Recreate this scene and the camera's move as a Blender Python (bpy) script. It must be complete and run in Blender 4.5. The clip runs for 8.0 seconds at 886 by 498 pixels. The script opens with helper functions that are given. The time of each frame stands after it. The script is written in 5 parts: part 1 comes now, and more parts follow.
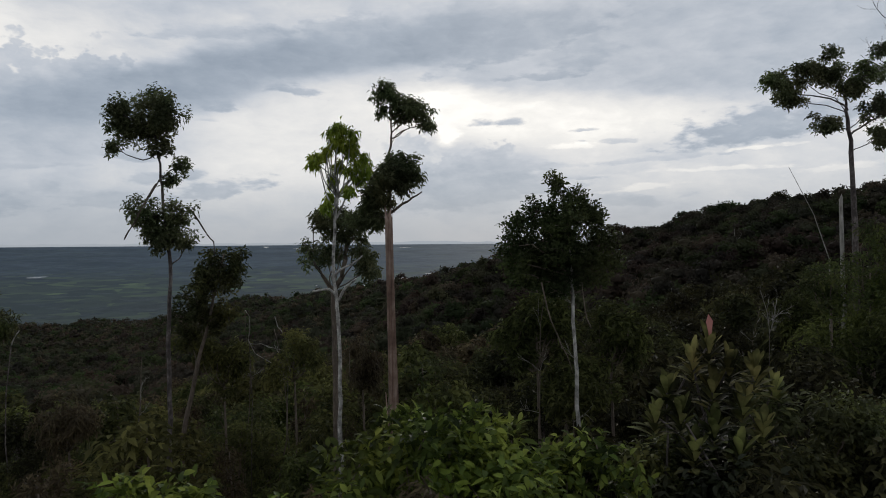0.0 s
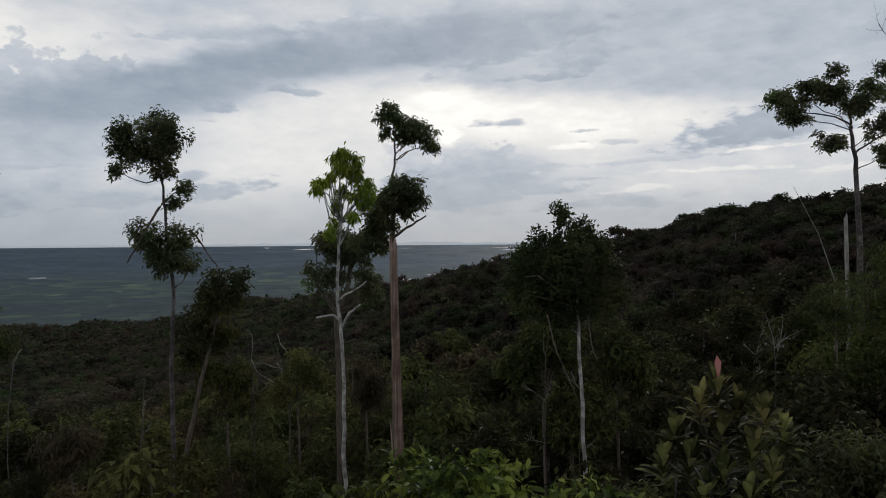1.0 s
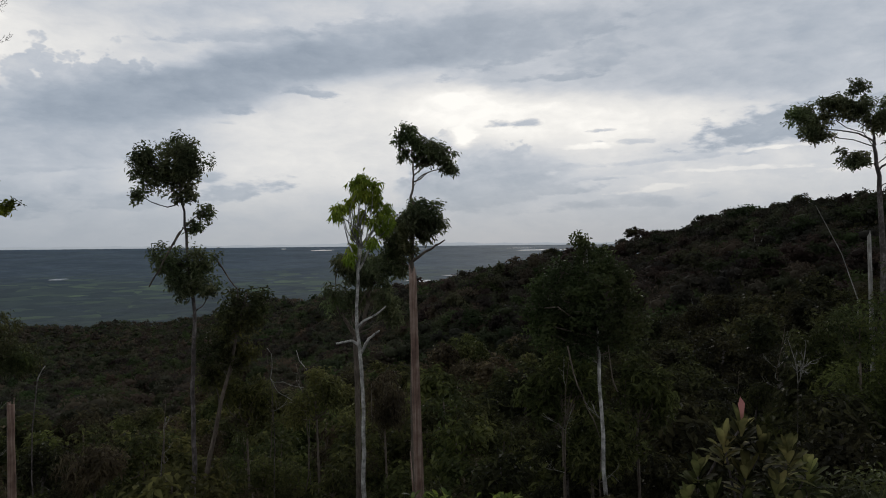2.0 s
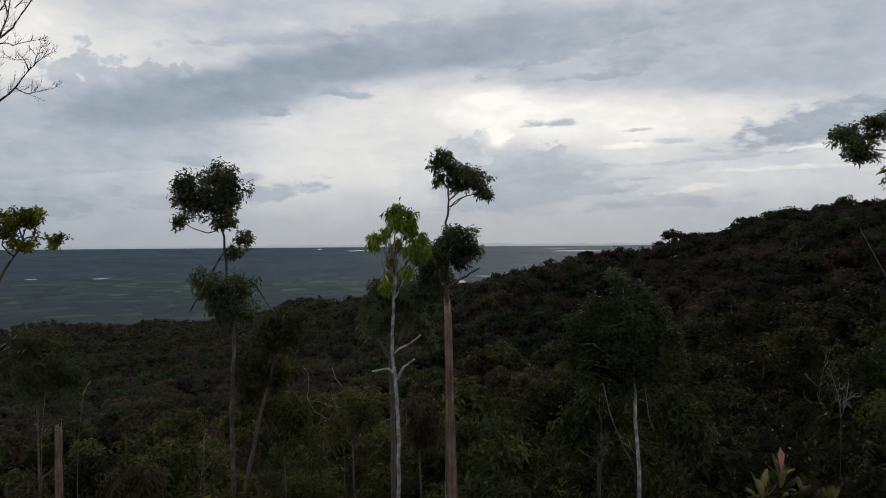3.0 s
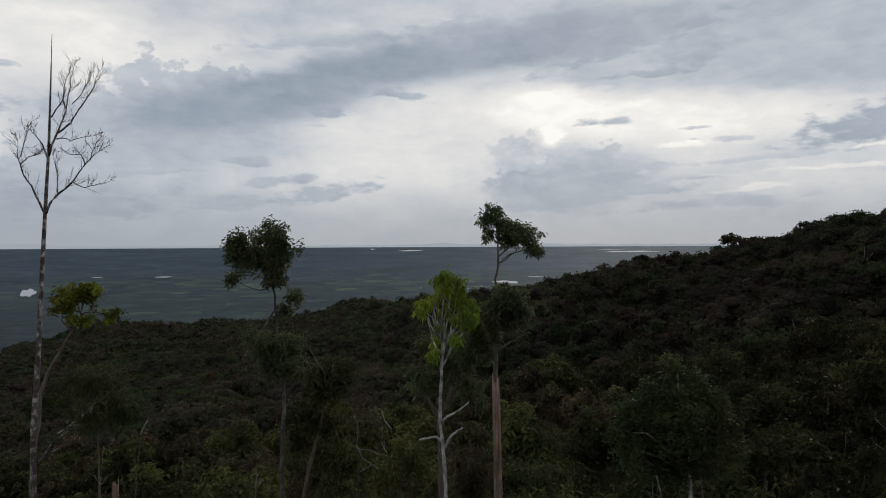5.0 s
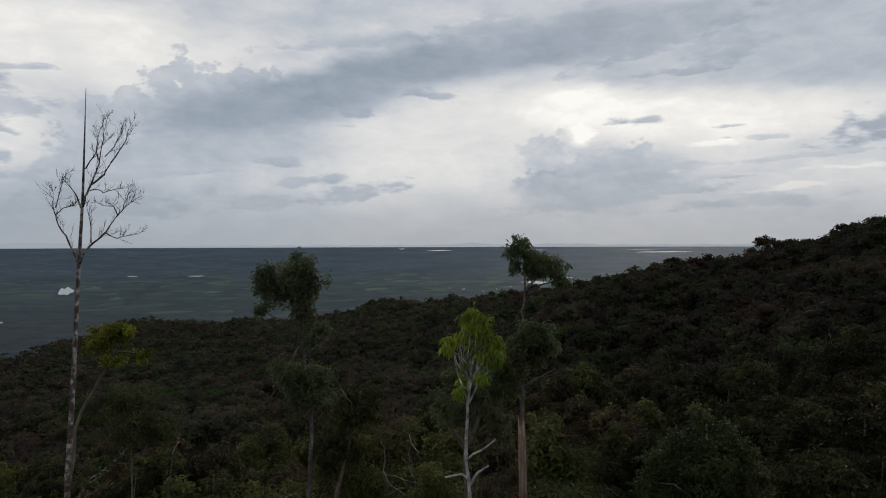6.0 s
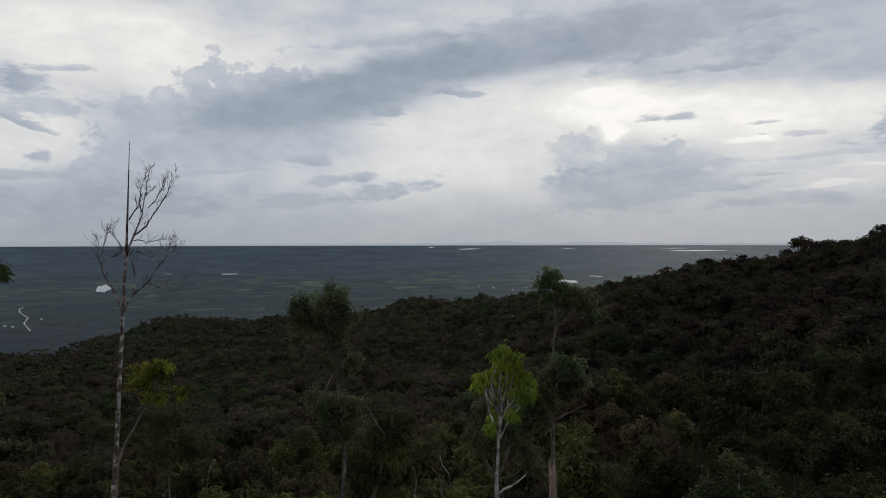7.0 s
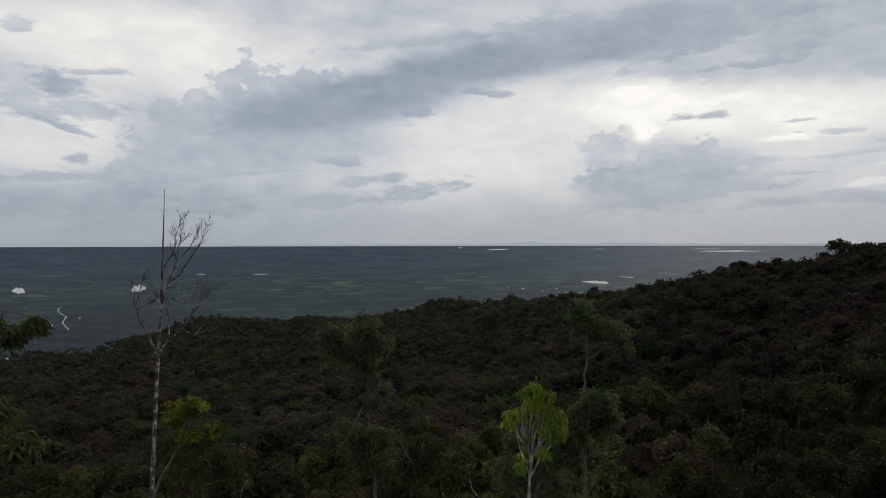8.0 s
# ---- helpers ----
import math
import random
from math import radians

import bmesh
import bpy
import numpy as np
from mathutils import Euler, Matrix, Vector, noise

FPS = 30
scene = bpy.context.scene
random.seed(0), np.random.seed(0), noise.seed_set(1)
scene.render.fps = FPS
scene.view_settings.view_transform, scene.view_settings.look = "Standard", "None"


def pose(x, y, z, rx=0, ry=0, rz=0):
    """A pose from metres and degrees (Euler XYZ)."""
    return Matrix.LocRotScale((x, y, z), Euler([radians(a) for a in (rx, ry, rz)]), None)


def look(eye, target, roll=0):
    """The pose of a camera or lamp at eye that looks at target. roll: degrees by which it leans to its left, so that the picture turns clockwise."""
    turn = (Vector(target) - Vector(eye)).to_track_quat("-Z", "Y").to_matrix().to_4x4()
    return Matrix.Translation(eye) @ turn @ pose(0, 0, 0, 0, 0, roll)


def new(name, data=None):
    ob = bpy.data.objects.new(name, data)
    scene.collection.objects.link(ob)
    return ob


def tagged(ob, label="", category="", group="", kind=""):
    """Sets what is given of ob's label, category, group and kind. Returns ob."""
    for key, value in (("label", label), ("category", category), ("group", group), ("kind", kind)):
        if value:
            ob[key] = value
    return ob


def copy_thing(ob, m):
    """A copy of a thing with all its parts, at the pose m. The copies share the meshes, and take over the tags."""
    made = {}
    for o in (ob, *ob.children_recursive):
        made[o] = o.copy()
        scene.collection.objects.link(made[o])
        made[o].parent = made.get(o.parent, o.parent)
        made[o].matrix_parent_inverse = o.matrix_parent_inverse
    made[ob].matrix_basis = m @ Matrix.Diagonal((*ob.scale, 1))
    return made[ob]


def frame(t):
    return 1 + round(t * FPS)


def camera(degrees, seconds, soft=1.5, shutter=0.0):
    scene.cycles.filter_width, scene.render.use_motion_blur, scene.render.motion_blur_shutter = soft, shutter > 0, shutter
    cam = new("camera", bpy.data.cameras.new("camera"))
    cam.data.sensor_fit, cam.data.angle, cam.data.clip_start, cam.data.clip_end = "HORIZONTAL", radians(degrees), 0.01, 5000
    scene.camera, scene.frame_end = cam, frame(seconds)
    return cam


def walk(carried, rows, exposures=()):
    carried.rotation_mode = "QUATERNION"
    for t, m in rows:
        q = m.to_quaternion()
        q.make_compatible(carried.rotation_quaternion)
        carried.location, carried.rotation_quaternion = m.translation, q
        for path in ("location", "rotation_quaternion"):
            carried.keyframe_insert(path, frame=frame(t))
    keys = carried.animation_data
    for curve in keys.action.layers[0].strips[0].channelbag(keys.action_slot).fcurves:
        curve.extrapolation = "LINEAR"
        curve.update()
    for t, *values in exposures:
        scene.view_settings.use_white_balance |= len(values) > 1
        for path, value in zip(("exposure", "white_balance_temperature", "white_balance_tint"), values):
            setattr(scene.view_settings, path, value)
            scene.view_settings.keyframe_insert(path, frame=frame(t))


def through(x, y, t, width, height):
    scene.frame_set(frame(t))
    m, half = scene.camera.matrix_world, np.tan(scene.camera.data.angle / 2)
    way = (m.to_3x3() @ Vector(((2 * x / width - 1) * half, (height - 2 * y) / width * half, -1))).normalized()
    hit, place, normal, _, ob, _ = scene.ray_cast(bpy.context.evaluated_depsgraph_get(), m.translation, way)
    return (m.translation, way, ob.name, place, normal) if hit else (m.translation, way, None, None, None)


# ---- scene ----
# ---- camera ----
cam = camera(64.0, 8.0, soft=1.0)
PATH = [
    (0, (-0.35, 2.383, -0.163), (-0.347, 4.383, -0.181), -0.4),
    (0.5, (-0.414, 2.453, 0.241), (-0.412, 4.453, 0.223), -0.3),
    (1, (-0.458, 2.484, 0.62), (-0.457, 4.484, 0.604), -0.4),
    (1.5, (-0.532, 2.508, 0.999), (-0.543, 4.507, 0.984), -0.5),
    (3, (-0.555, 2.387, 2.313), (-0.696, 4.382, 2.301), -0.4),
    (3.5, (-0.532, 2.464, 2.796), (-0.716, 4.455, 2.783), -0.32),
    (4, (-0.499, 2.545, 3.297), (-0.716, 4.533, 3.286), -0.3),
    (4.5, (-0.495, 2.649, 3.854), (-0.745, 4.634, 3.842), -0.3),
    (6, (-0.381, 2.691, 5.597), (-0.748, 4.657, 5.585), -0.15),
    (6.5, (-0.369, 2.557, 6.234), (-0.777, 4.514, 6.218), -0.2),
    (7, (-0.384, 2.443, 6.833), (-0.833, 4.392, 6.816), -0.1),
    (7.5, (-0.419, 2.394, 7.457), (-0.909, 4.334, 7.44), 0.1),
    (8, (-0.438, 2.5, 7.987), (-0.967, 4.429, 7.971), -0.1),
]
walk(cam, [(t, look(eye, target, roll)) for t, eye, target, roll in PATH],
     [(0.0, 0.09), (1.5, 0.05), (3.0, 0.00), (8.0, -0.02)])

# ---- sky and light ----
SUN_AZ, SUN_EL = 9.0, 24.0


def sky_world():
    world = bpy.data.worlds.new("overcast_sky")
    scene.world = world
    world.use_nodes = True
    nt = world.node_tree
    nt.nodes.clear()
    N, L = nt.nodes.new, nt.links.new

    def put(socket, v):
        if isinstance(v, (int, float)):
            socket.default_value = v
        elif isinstance(v, tuple):
            socket.default_value = v
        else:
            L(v, socket)

    def m(op, a, b=0.0, c=0.0):
        n = N("ShaderNodeMath")
        n.operation = op
        for i, v in enumerate((a, b, c)):
            put(n.inputs[i], v)
        return n.outputs[0]

    def vm(op, a, b=(0.0, 0.0, 0.0)):
        n = N("ShaderNodeVectorMath")
        n.operation = op
        put(n.inputs[0], a)
        put(n.inputs[1], b)
        return n.outputs["Value"] if op == "LENGTH" else n.outputs[0]

    def fbm(vec, scale, detail, rough=0.55):
        n = N("ShaderNodeTexNoise")
        n.inputs["Scale"].default_value = scale
        n.inputs["Detail"].default_value = detail
        n.inputs["Roughness"].default_value = rough
        L(vec, n.inputs["Vector"])
        return n

    def step(v, a, b, lo=0.0, hi=1.0):
        n = N("ShaderNodeMapRange")
        n.interpolation_type = "SMOOTHSTEP"
        for i, x in enumerate((v, a, b, lo, hi)):
            put(n.inputs[i], x)
        return n.outputs[0]

    def mix(fac, a, b):
        n = N("ShaderNodeMix")
        n.data_type = "RGBA"
        put(n.inputs[0], fac)
        put(n.inputs[6], a)
        put(n.inputs[7], b)
        return n.outputs[2]

    tc = N("ShaderNodeTexCoord")
    sep = N("ShaderNodeSeparateXYZ")
    L(tc.outputs["Generated"], sep.inputs[0])
    az = m("MULTIPLY", m("ARCTAN2", sep.outputs[0], sep.outputs[1]), 57.296)
    el = m("MULTIPLY", m("ARCSINE", sep.outputs[2]), 57.296)
    comb = N("ShaderNodeCombineXYZ")
    L(az, comb.inputs[0])
    L(el, comb.inputs[1])
    uv = comb.outputs[0]
    # noise fields: slow drift, billows of heaped cloud, fine wisps drawn out sideways
    drift = fbm(vm("MULTIPLY", uv, (0.09, 0.20, 1.0)), 1.0, 4.0)
    wisp = fbm(vm("MULTIPLY", uv, (0.30, 0.85, 1.0)), 1.0, 8.0, 0.60)
    bend_wide = vm("MULTIPLY", vm("SUBTRACT", drift.outputs["Color"], (0.5, 0.5, 0.5)), (5.0, 2.0, 0.0))
    bend_fine = vm("MULTIPLY", vm("SUBTRACT", wisp.outputs["Color"], (0.5, 0.5, 0.5)), (2.2, 0.8, 0.0))
    smoky = vm("ADD", vm("ADD", uv, bend_wide), bend_fine)
    crisp = vm("ADD", uv, vm("MULTIPLY", bend_fine, (1.0, 0.9, 0.0)))
    ragged = fbm(vm("MULTIPLY", uv, (0.55, 1.5, 1.0)), 1.0, 6.0, 0.55)
    puffs = N("ShaderNodeTexVoronoi")
    puffs.feature = "SMOOTH_F1"
    puffs.inputs["Scale"].default_value = 0.62
    puffs.inputs["Detail"].default_value = 3.0
    puffs.inputs["Roughness"].default_value = 0.55
    puffs.inputs["Smoothness"].default_value = 0.25
    L(vm("MULTIPLY", vm("ADD", uv, vm("MULTIPLY", bend_fine, (0.5, 0.5, 0.0))), (0.75, 1.0, 1.0)), puffs.inputs["Vector"])
    billow = m("SUBTRACT", puffs.outputs["Distance"], 0.45)
    shade = fbm(vm("MULTIPLY", smoky, (0.22, 0.45, 1.0)), 1.0, 9.0, 0.62)

    def plane(vec):
        xyz = N("ShaderNodeSeparateXYZ")
        L(vec, xyz.inputs[0])
        return xyz.outputs[0], xyz.outputs[1]

    uv, smoky, crisp = plane(uv), plane(smoky), plane(crisp)

    def local(v, where, a, e, wide, high, tilt):
        """A cloud's own axes. The grey so far rides along as a vanishing third coordinate, so that clouds are worked out one after another."""
        xyz = N("ShaderNodeCombineXYZ")
        for i, w in enumerate((*where, v)):
            L(w, xyz.inputs[i])
        mp = N("ShaderNodeMapping")
        mp.vector_type = "TEXTURE"
        mp.inputs["Location"].default_value = (a, e, 0)
        mp.inputs["Rotation"].default_value = (0, 0, radians(tilt))
        mp.inputs["Scale"].default_value = (wide, high, 1e6)
        L(xyz.outputs[0], mp.inputs["Vector"])
        return mp.outputs[0]

    def blend(v, mask, tone, amount):
        """Lays a cloud of the given grey over what lies behind it."""
        return m("MULTIPLY_ADD", m("MULTIPLY", mask, amount), m("SUBTRACT", tone, v), v)

    def mass(v, a, e, wide, high, tilt, tone, amount):
        """A soft-edged mass of cloud, or a gap in the deck."""
        return blend(v, step(vm("LENGTH", local(v, smoky, a, e, wide, high, tilt)), 1.35, 0.35), tone, amount)

    def heap(v, a, e, wide, high, tilt, tone, amount):
        """A heaped cloud: its upper edge billows and is sharp, its foot melts away."""
        at = local(v, uv, a, e, wide, high, tilt)
        axes = N("ShaderNodeSeparateXYZ")
        L(at, axes.inputs[0])
        d = m("MULTIPLY_ADD", billow, 0.42, vm("LENGTH", at))
        soft = step(axes.outputs[1], -0.2, 0.7, 0.35, 0.93)
        mask = m("MULTIPLY", step(d, 1.03, soft), step(axes.outputs[1], -0.9, 0.45))
        inner = m("MULTIPLY_ADD", billow, 0.14, m("MULTIPLY_ADD", axes.outputs[1], -0.07, tone))
        return blend(v, mask, inner, amount)

    def lens(v, a, e, wide, high, tilt, tone, amount):
        """A small flat-footed cloud with drawn-out ends."""
        at = local(v, crisp, a, e, wide, high, tilt)
        axes = N("ShaderNodeSeparateXYZ")
        L(at, axes.inputs[0])
        y = m("MAXIMUM", axes.outputs[1], m("MULTIPLY", axes.outputs[1], -1.6))
        round_end = m("SQRT", m("MULTIPLY_ADD", y, y, m("POWER", m("ABSOLUTE", axes.outputs[0]), 1.7)))
        d = m("MULTIPLY_ADD", m("SUBTRACT", ragged.outputs[0], 0.5), 2.8, round_end)
        return blend(v, step(d, 1.30, 0.50), m("MULTIPLY_ADD", axes.outputs[1], -0.04, tone), amount)

    # grey of the sky: 0 bright, 1 dark
    v = step(drift.outputs[0], 0.25, 0.75, 0.36, 0.56)
    # wide masses and openings of the cloud deck
    v = mass(v, 22.4, 15.3, 29.29, 6.34, 0, 0.62, 0.92)
    v = mass(v, -19.2, 18.9, 19.09, 2.51, 2, 0.52, 0.7)
    v = mass(v, -38.4, 14.6, 12.76, 3.15, -3, 0.2, 0.95)
    v = mass(v, -43.6, 7.2, 6.02, 3.62, 0, 0.3, 0.85)
    v = mass(v, 8.2, 9.8, 16.51, 2.18, -2, 0.18, 0.97)
    v = mass(v, -11.0, 7.7, 9.99, 5.92, 12, 0.3, 0.85)
    v = mass(v, 0.1, 10.8, 5.52, 1.67, 0, 0.13, 0.85)
    v = mass(v, 26.2, 4.9, 12.14, 2.87, 2, 0.42, 0.8)
    v = mass(v, 12.6, 1.5, 14.96, 2.22, 2, 0.57, 0.85)
    v = mass(v, -5.6, 1.8, 13.31, 1.89, 0, 0.52, 0.65)
    v = mass(v, -41.4, 2.3, 15.47, 3.49, 0, 0.6, 0.9)
    v = mass(v, -33.3, 2.2, 13.0, 2.6, 0, 0.70, 0.85)
    # the heaped bank and the long grey band drawn out from it
    v = heap(v, -26.1, 8.1, 9.47, 7.54, 6, 0.54, 0.92)
    v = heap(v, -30.0, 8.4, 5.98, 7.16, 0, 0.53, 0.95)
    v = heap(v, -34.6, 6.7, 4.88, 6.90, 0, 0.54, 0.92)
    v = heap(v, -38.2, 4.2, 4.65, 5.26, 0, 0.56, 0.9)
    v = mass(v, -31.1, 7.7, 9.73, 3.30, 4, 0.62, 0.75)
    v = mass(v, -23.2, 11.2, 10.75, 2.30, 10, 0.76, 0.9)
    v = mass(v, -14.6, 13.8, 11.87, 1.94, 13, 0.78, 0.95)
    v = mass(v, -5.1, 15.4, 10.17, 1.77, 11, 0.75, 0.9)
    v = mass(v, 3.4, 16.1, 9.01, 1.42, 9, 0.75, 0.9)
    v = mass(v, -27.2, 2.1, 11.37, 2.68, 0, 0.52, 0.7)
    v = lens(v, -17.6, 15.8, 5.47, 0.68, 5, 0.62, 0.8)
    v = lens(v, -7.6, 16.8, 4.48, 0.77, 7, 0.66, 0.85)
    v = lens(v, -3.1, 17.6, 1.96, 0.45, 0, 0.6, 0.7)
    v = lens(v, 6.6, 15.4, 6.28, 1.44, 13, 0.72, 0.8)
    v = lens(v, 11.6, 14.0, 3.27, 1.06, 12, 0.7, 0.7)
    # heaped clouds before the bright gap
    v = heap(v, -2.3, 4.9, 4.12, 5.25, 0, 0.47, 0.9)
    v = heap(v, 4.0, 5.2, 3.45, 4.65, 0, 0.53, 0.9)
    v = heap(v, 0.9, 3.8, 8.00, 4.16, 4, 0.57, 0.85)
    v = heap(v, -2.7, 4.3, 3.91, 2.76, 0, 0.64, 0.8)
    v = mass(v, 3.4, 4.6, 6.14, 2.08, 6, 0.67, 0.8)
    v = lens(v, 2.6, 3.5, 7.03, 1.04, 8, 0.69, 0.75)
    v = lens(v, 7.0, 5.5, 2.73, 1.01, 4, 0.64, 0.7)
    v = mass(v, 0.9, 8.6, 1.01, 0.79, 0, 0.02, 0.95)
    v = mass(v, -0.3, 11.3, 1.36, 0.57, 0, 0.04, 0.9)
    # small grey clouds below the deck
    v = lens(v, -11.6, 11.8, 2.18, 0.50, -6, 0.71, 0.85)
    v = lens(v, -17.6, 10.4, 2.05, 0.46, 3, 0.71, 0.85)
    v = lens(v, -18.3, 9.4, 1.00, 0.18, 0, 0.53, 0.85)
    v = lens(v, -23.7, 6.5, 1.61, 0.54, -3, 0.67, 0.85)
    v = lens(v, -21.2, 5.0, 2.80, 0.55, 6, 0.65, 0.85)
    v = lens(v, -25.0, 3.2, 3.11, 0.77, 0, 0.65, 0.85)
    v = lens(v, -17.3, 4.1, 4.10, 0.82, 10, 0.69, 0.85)
    v = lens(v, -29.4, 4.0, 1.38, 0.62, 10, 0.63, 0.85)
    v = lens(v, -33.0, 5.2, 4.98, 0.39, 6, 0.63, 0.85)
    v = lens(v, -39.5, 3.6, 2.85, 0.67, 5, 0.71, 0.85)
    v = lens(v, -34.6, 2.7, 4.68, 1.12, 0, 0.71, 0.85)
    v = lens(v, -44.6, 4.7, 3.47, 0.52, 3, 0.65, 0.85)
    v = lens(v, -45.3, 2.5, 5.14, 1.11, 0, 0.69, 0.85)
    v = lens(v, -42.7, 6.0, 0.86, 0.49, 0, 0.67, 0.85)
    v = lens(v, -43.9, 11.0, 1.69, 1.04, -10, 0.73, 0.85)
    v = lens(v, -42.1, 9.6, 2.73, 1.14, 0, 0.61, 0.85)
    v = lens(v, -45.5, 9.4, 2.39, 1.26, -15, 0.60, 0.85)
    v = lens(v, -43.2, 8.2, 1.96, 0.28, -18, 0.65, 0.85)
    v = lens(v, -41.8, 12.2, 2.01, 0.33, 5, 0.61, 0.85)
    v = lens(v, -46.3, 14.7, 1.21, 0.70, 10, 0.55, 0.85)
    v = lens(v, -39.7, 12.6, 0.57, 0.17, 0, 0.51, 0.85)
    v = lens(v, 4.6, 9.5, 1.61, 0.39, 2, 0.67, 0.85)
    v = lens(v, 11.9, 8.8, 0.72, 0.16, 2, 0.53, 0.85)
    v = lens(v, 11.2, 7.9, 0.40, 0.12, 0, 0.53, 0.85)
    v = lens(v, 14.7, 7.7, 1.09, 0.20, 0, 0.53, 0.85)
    v = lens(v, 8.6, 4.1, 2.67, 0.50, 3, 0.67, 0.85)
    v = lens(v, 11.6, 3.0, 5.45, 0.49, 4, 0.67, 0.85)
    v = lens(v, 11.9, 5.0, 1.16, 0.20, 3, 0.63, 0.85)
    v = lens(v, 9.7, 5.0, 2.44, 0.29, 5, 0.58, 0.85)
    v = lens(v, 5.0, 12.8, 1.52, 0.26, 0, 0.69, 0.85)
    v = lens(v, 8.6, 12.9, 2.10, 0.33, 0, 0.73, 0.85)
    v = lens(v, 13.3, 5.6, 5.27, 0.52, 3, 0.49, 0.85)
    v = lens(v, 23.6, 8.0, 5.18, 1.67, 10, 0.77, 0.85)
    v = lens(v, 27.7, 8.6, 5.38, 1.38, 8, 0.69, 0.85)
    v = lens(v, 13.4, 7.7, 1.08, 0.27, 0, 0.55, 0.85)
    v = lens(v, 11.2, 8.8, 0.66, 0.18, 0, 0.55, 0.85)
    v = lens(v, 16.3, 6.3, 6.73, 0.31, 3, 0.55, 0.85)
    v = lens(v, 15.5, 3.1, 2.55, 0.57, -5, 0.63, 0.85)
    v = lens(v, 28.0, 1.6, 6.77, 0.81, 2, 0.59, 0.85)
    # bright rifts between them
    v = lens(v, 15.7, 4.1, 2.35, 0.31, 5, 0.24, 0.8)
    v = lens(v, 10.5, 7.5, 1.67, 0.33, 0, 0.18, 0.8)
    v = lens(v, 24.0, 6.8, 2.67, 0.21, 3, 0.2, 0.8)
    v = lens(v, 21.3, 5.4, 4.76, 0.21, 0, 0.26, 0.8)
    v = lens(v, 29.8, 5.1, 4.13, 0.32, 4, 0.3, 0.8)
    # folds and wisps within the clouds
    v = m("MULTIPLY_ADD", m("SUBTRACT", shade.outputs[0], 0.5), 0.34, v)
    v = m("MULTIPLY_ADD", m("SUBTRACT", wisp.outputs[0], 0.5), 0.16, v)
    v = m("MULTIPLY_ADD", m("SUBTRACT", v, 0.45), 1.40, 0.45)
    ramp = N("ShaderNodeValToRGB")
    cr = ramp.color_ramp
    cr.elements[0].position, cr.elements[0].color = 0.0, (0.97, 0.95, 0.91, 1)
    cr.elements[1].position, cr.elements[1].color = 1.0, (0.255, 0.305, 0.375, 1)
    for p, c in ((0.15, (0.81, 0.80, 0.78, 1)), (0.36, (0.665, 0.672, 0.685, 1)), (0.575, (0.505, 0.54, 0.595, 1)), (0.79, (0.355, 0.405, 0.475, 1))):
        cr.elements.new(p).color = c
    L(v, ramp.inputs[0])
    # rain haze towards the horizon
    low = step(el, -1.0, 6.5, 0.82, 0.0)
    lit = mix(low, ramp.outputs[0], (0.345, 0.382, 0.428, 1))
    # unseen sky overhead, greyed to dim the light on the forest
    lit = mix(step(el, 24.0, 45.0, 0.0, 0.9), lit, (0.31, 0.335, 0.37, 1))
    # unseen sky behind the camera, darkened to keep near faces dim
    lit = mix(step(m("ABSOLUTE", az), 60.0, 130.0, 0.0, 0.85), lit, (0.34, 0.365, 0.40, 1))
    sky = N("ShaderNodeTexSky")
    sky.sky_type = "NISHITA"
    sky.sun_disc = False
    sky.sun_elevation, sky.sun_rotation = radians(SUN_EL), radians(SUN_AZ)
    blue = vm("MULTIPLY", sky.outputs[0], (0.1, 0.1, 0.1))
    final = mix(0.98, blue, lit)
    bg = N("ShaderNodeBackground")
    L(final, bg.inputs["Color"])
    bg.inputs["Strength"].default_value = 1.0
    out = N("ShaderNodeOutputWorld")
    L(bg.outputs[0], out.inputs["Surface"])


sky_world()
sun = new("sun", bpy.data.lights.new("sun", "SUN"))
sun.data.energy, sun.data.angle, sun.data.color = 0.5, radians(14), (1.0, 0.95, 0.88)
sun.matrix_world = look((0, 0, 0), (-math.sin(radians(SUN_AZ)) * math.cos(radians(SUN_EL)),
                                    -math.cos(radians(SUN_AZ)) * math.cos(radians(SUN_EL)), -math.sin(radians(SUN_EL))))


# ---- materials ----
def material(name):
    mat = bpy.data.materials.new(name)
    mat.use_nodes = True
    nt = mat.node_tree
    nt.nodes.clear()
    out = nt.nodes.new("ShaderNodeOutputMaterial")
    bsdf = nt.nodes.new("ShaderNodeBsdfPrincipled")
    nt.links.new(bsdf.outputs[0], out.inputs[0])
    return mat, nt, bsdf, out


def noise_node(nt, scale, detail=4.0, vec=None, rough=0.55):
    n = nt.nodes.new("ShaderNodeTexNoise")
    n.inputs["Scale"].default_value, n.inputs["Detail"].default_value = scale, detail
    n.inputs["Roughness"].default_value = rough
    if vec:
        nt.links.new(vec, n.inputs["Vector"])
    return n


def ramp_node(nt, fac, stops):
    n = nt.nodes.new("ShaderNodeValToRGB")
    e = n.color_ramp.elements
    e[0].position, e[0].color = stops[0][0], (*stops[0][1], 1)
    e[1].position, e[1].color = stops[-1][0], (*stops[-1][1], 1)
    for p, c in stops[1:-1]:
        e.new(p).color = (*c, 1)
    nt.links.new(fac, n.inputs[0])
    return n.outputs[0]


def math_node(nt, op, a, b):
    n = nt.nodes.new("ShaderNodeMath")
    n.operation = op
    for i, v in enumerate((a, b)):
        if isinstance(v, (int, float)):
            n.inputs[i].default_value = v
        else:
            nt.links.new(v, n.inputs[i])
    return n.outputs[0]


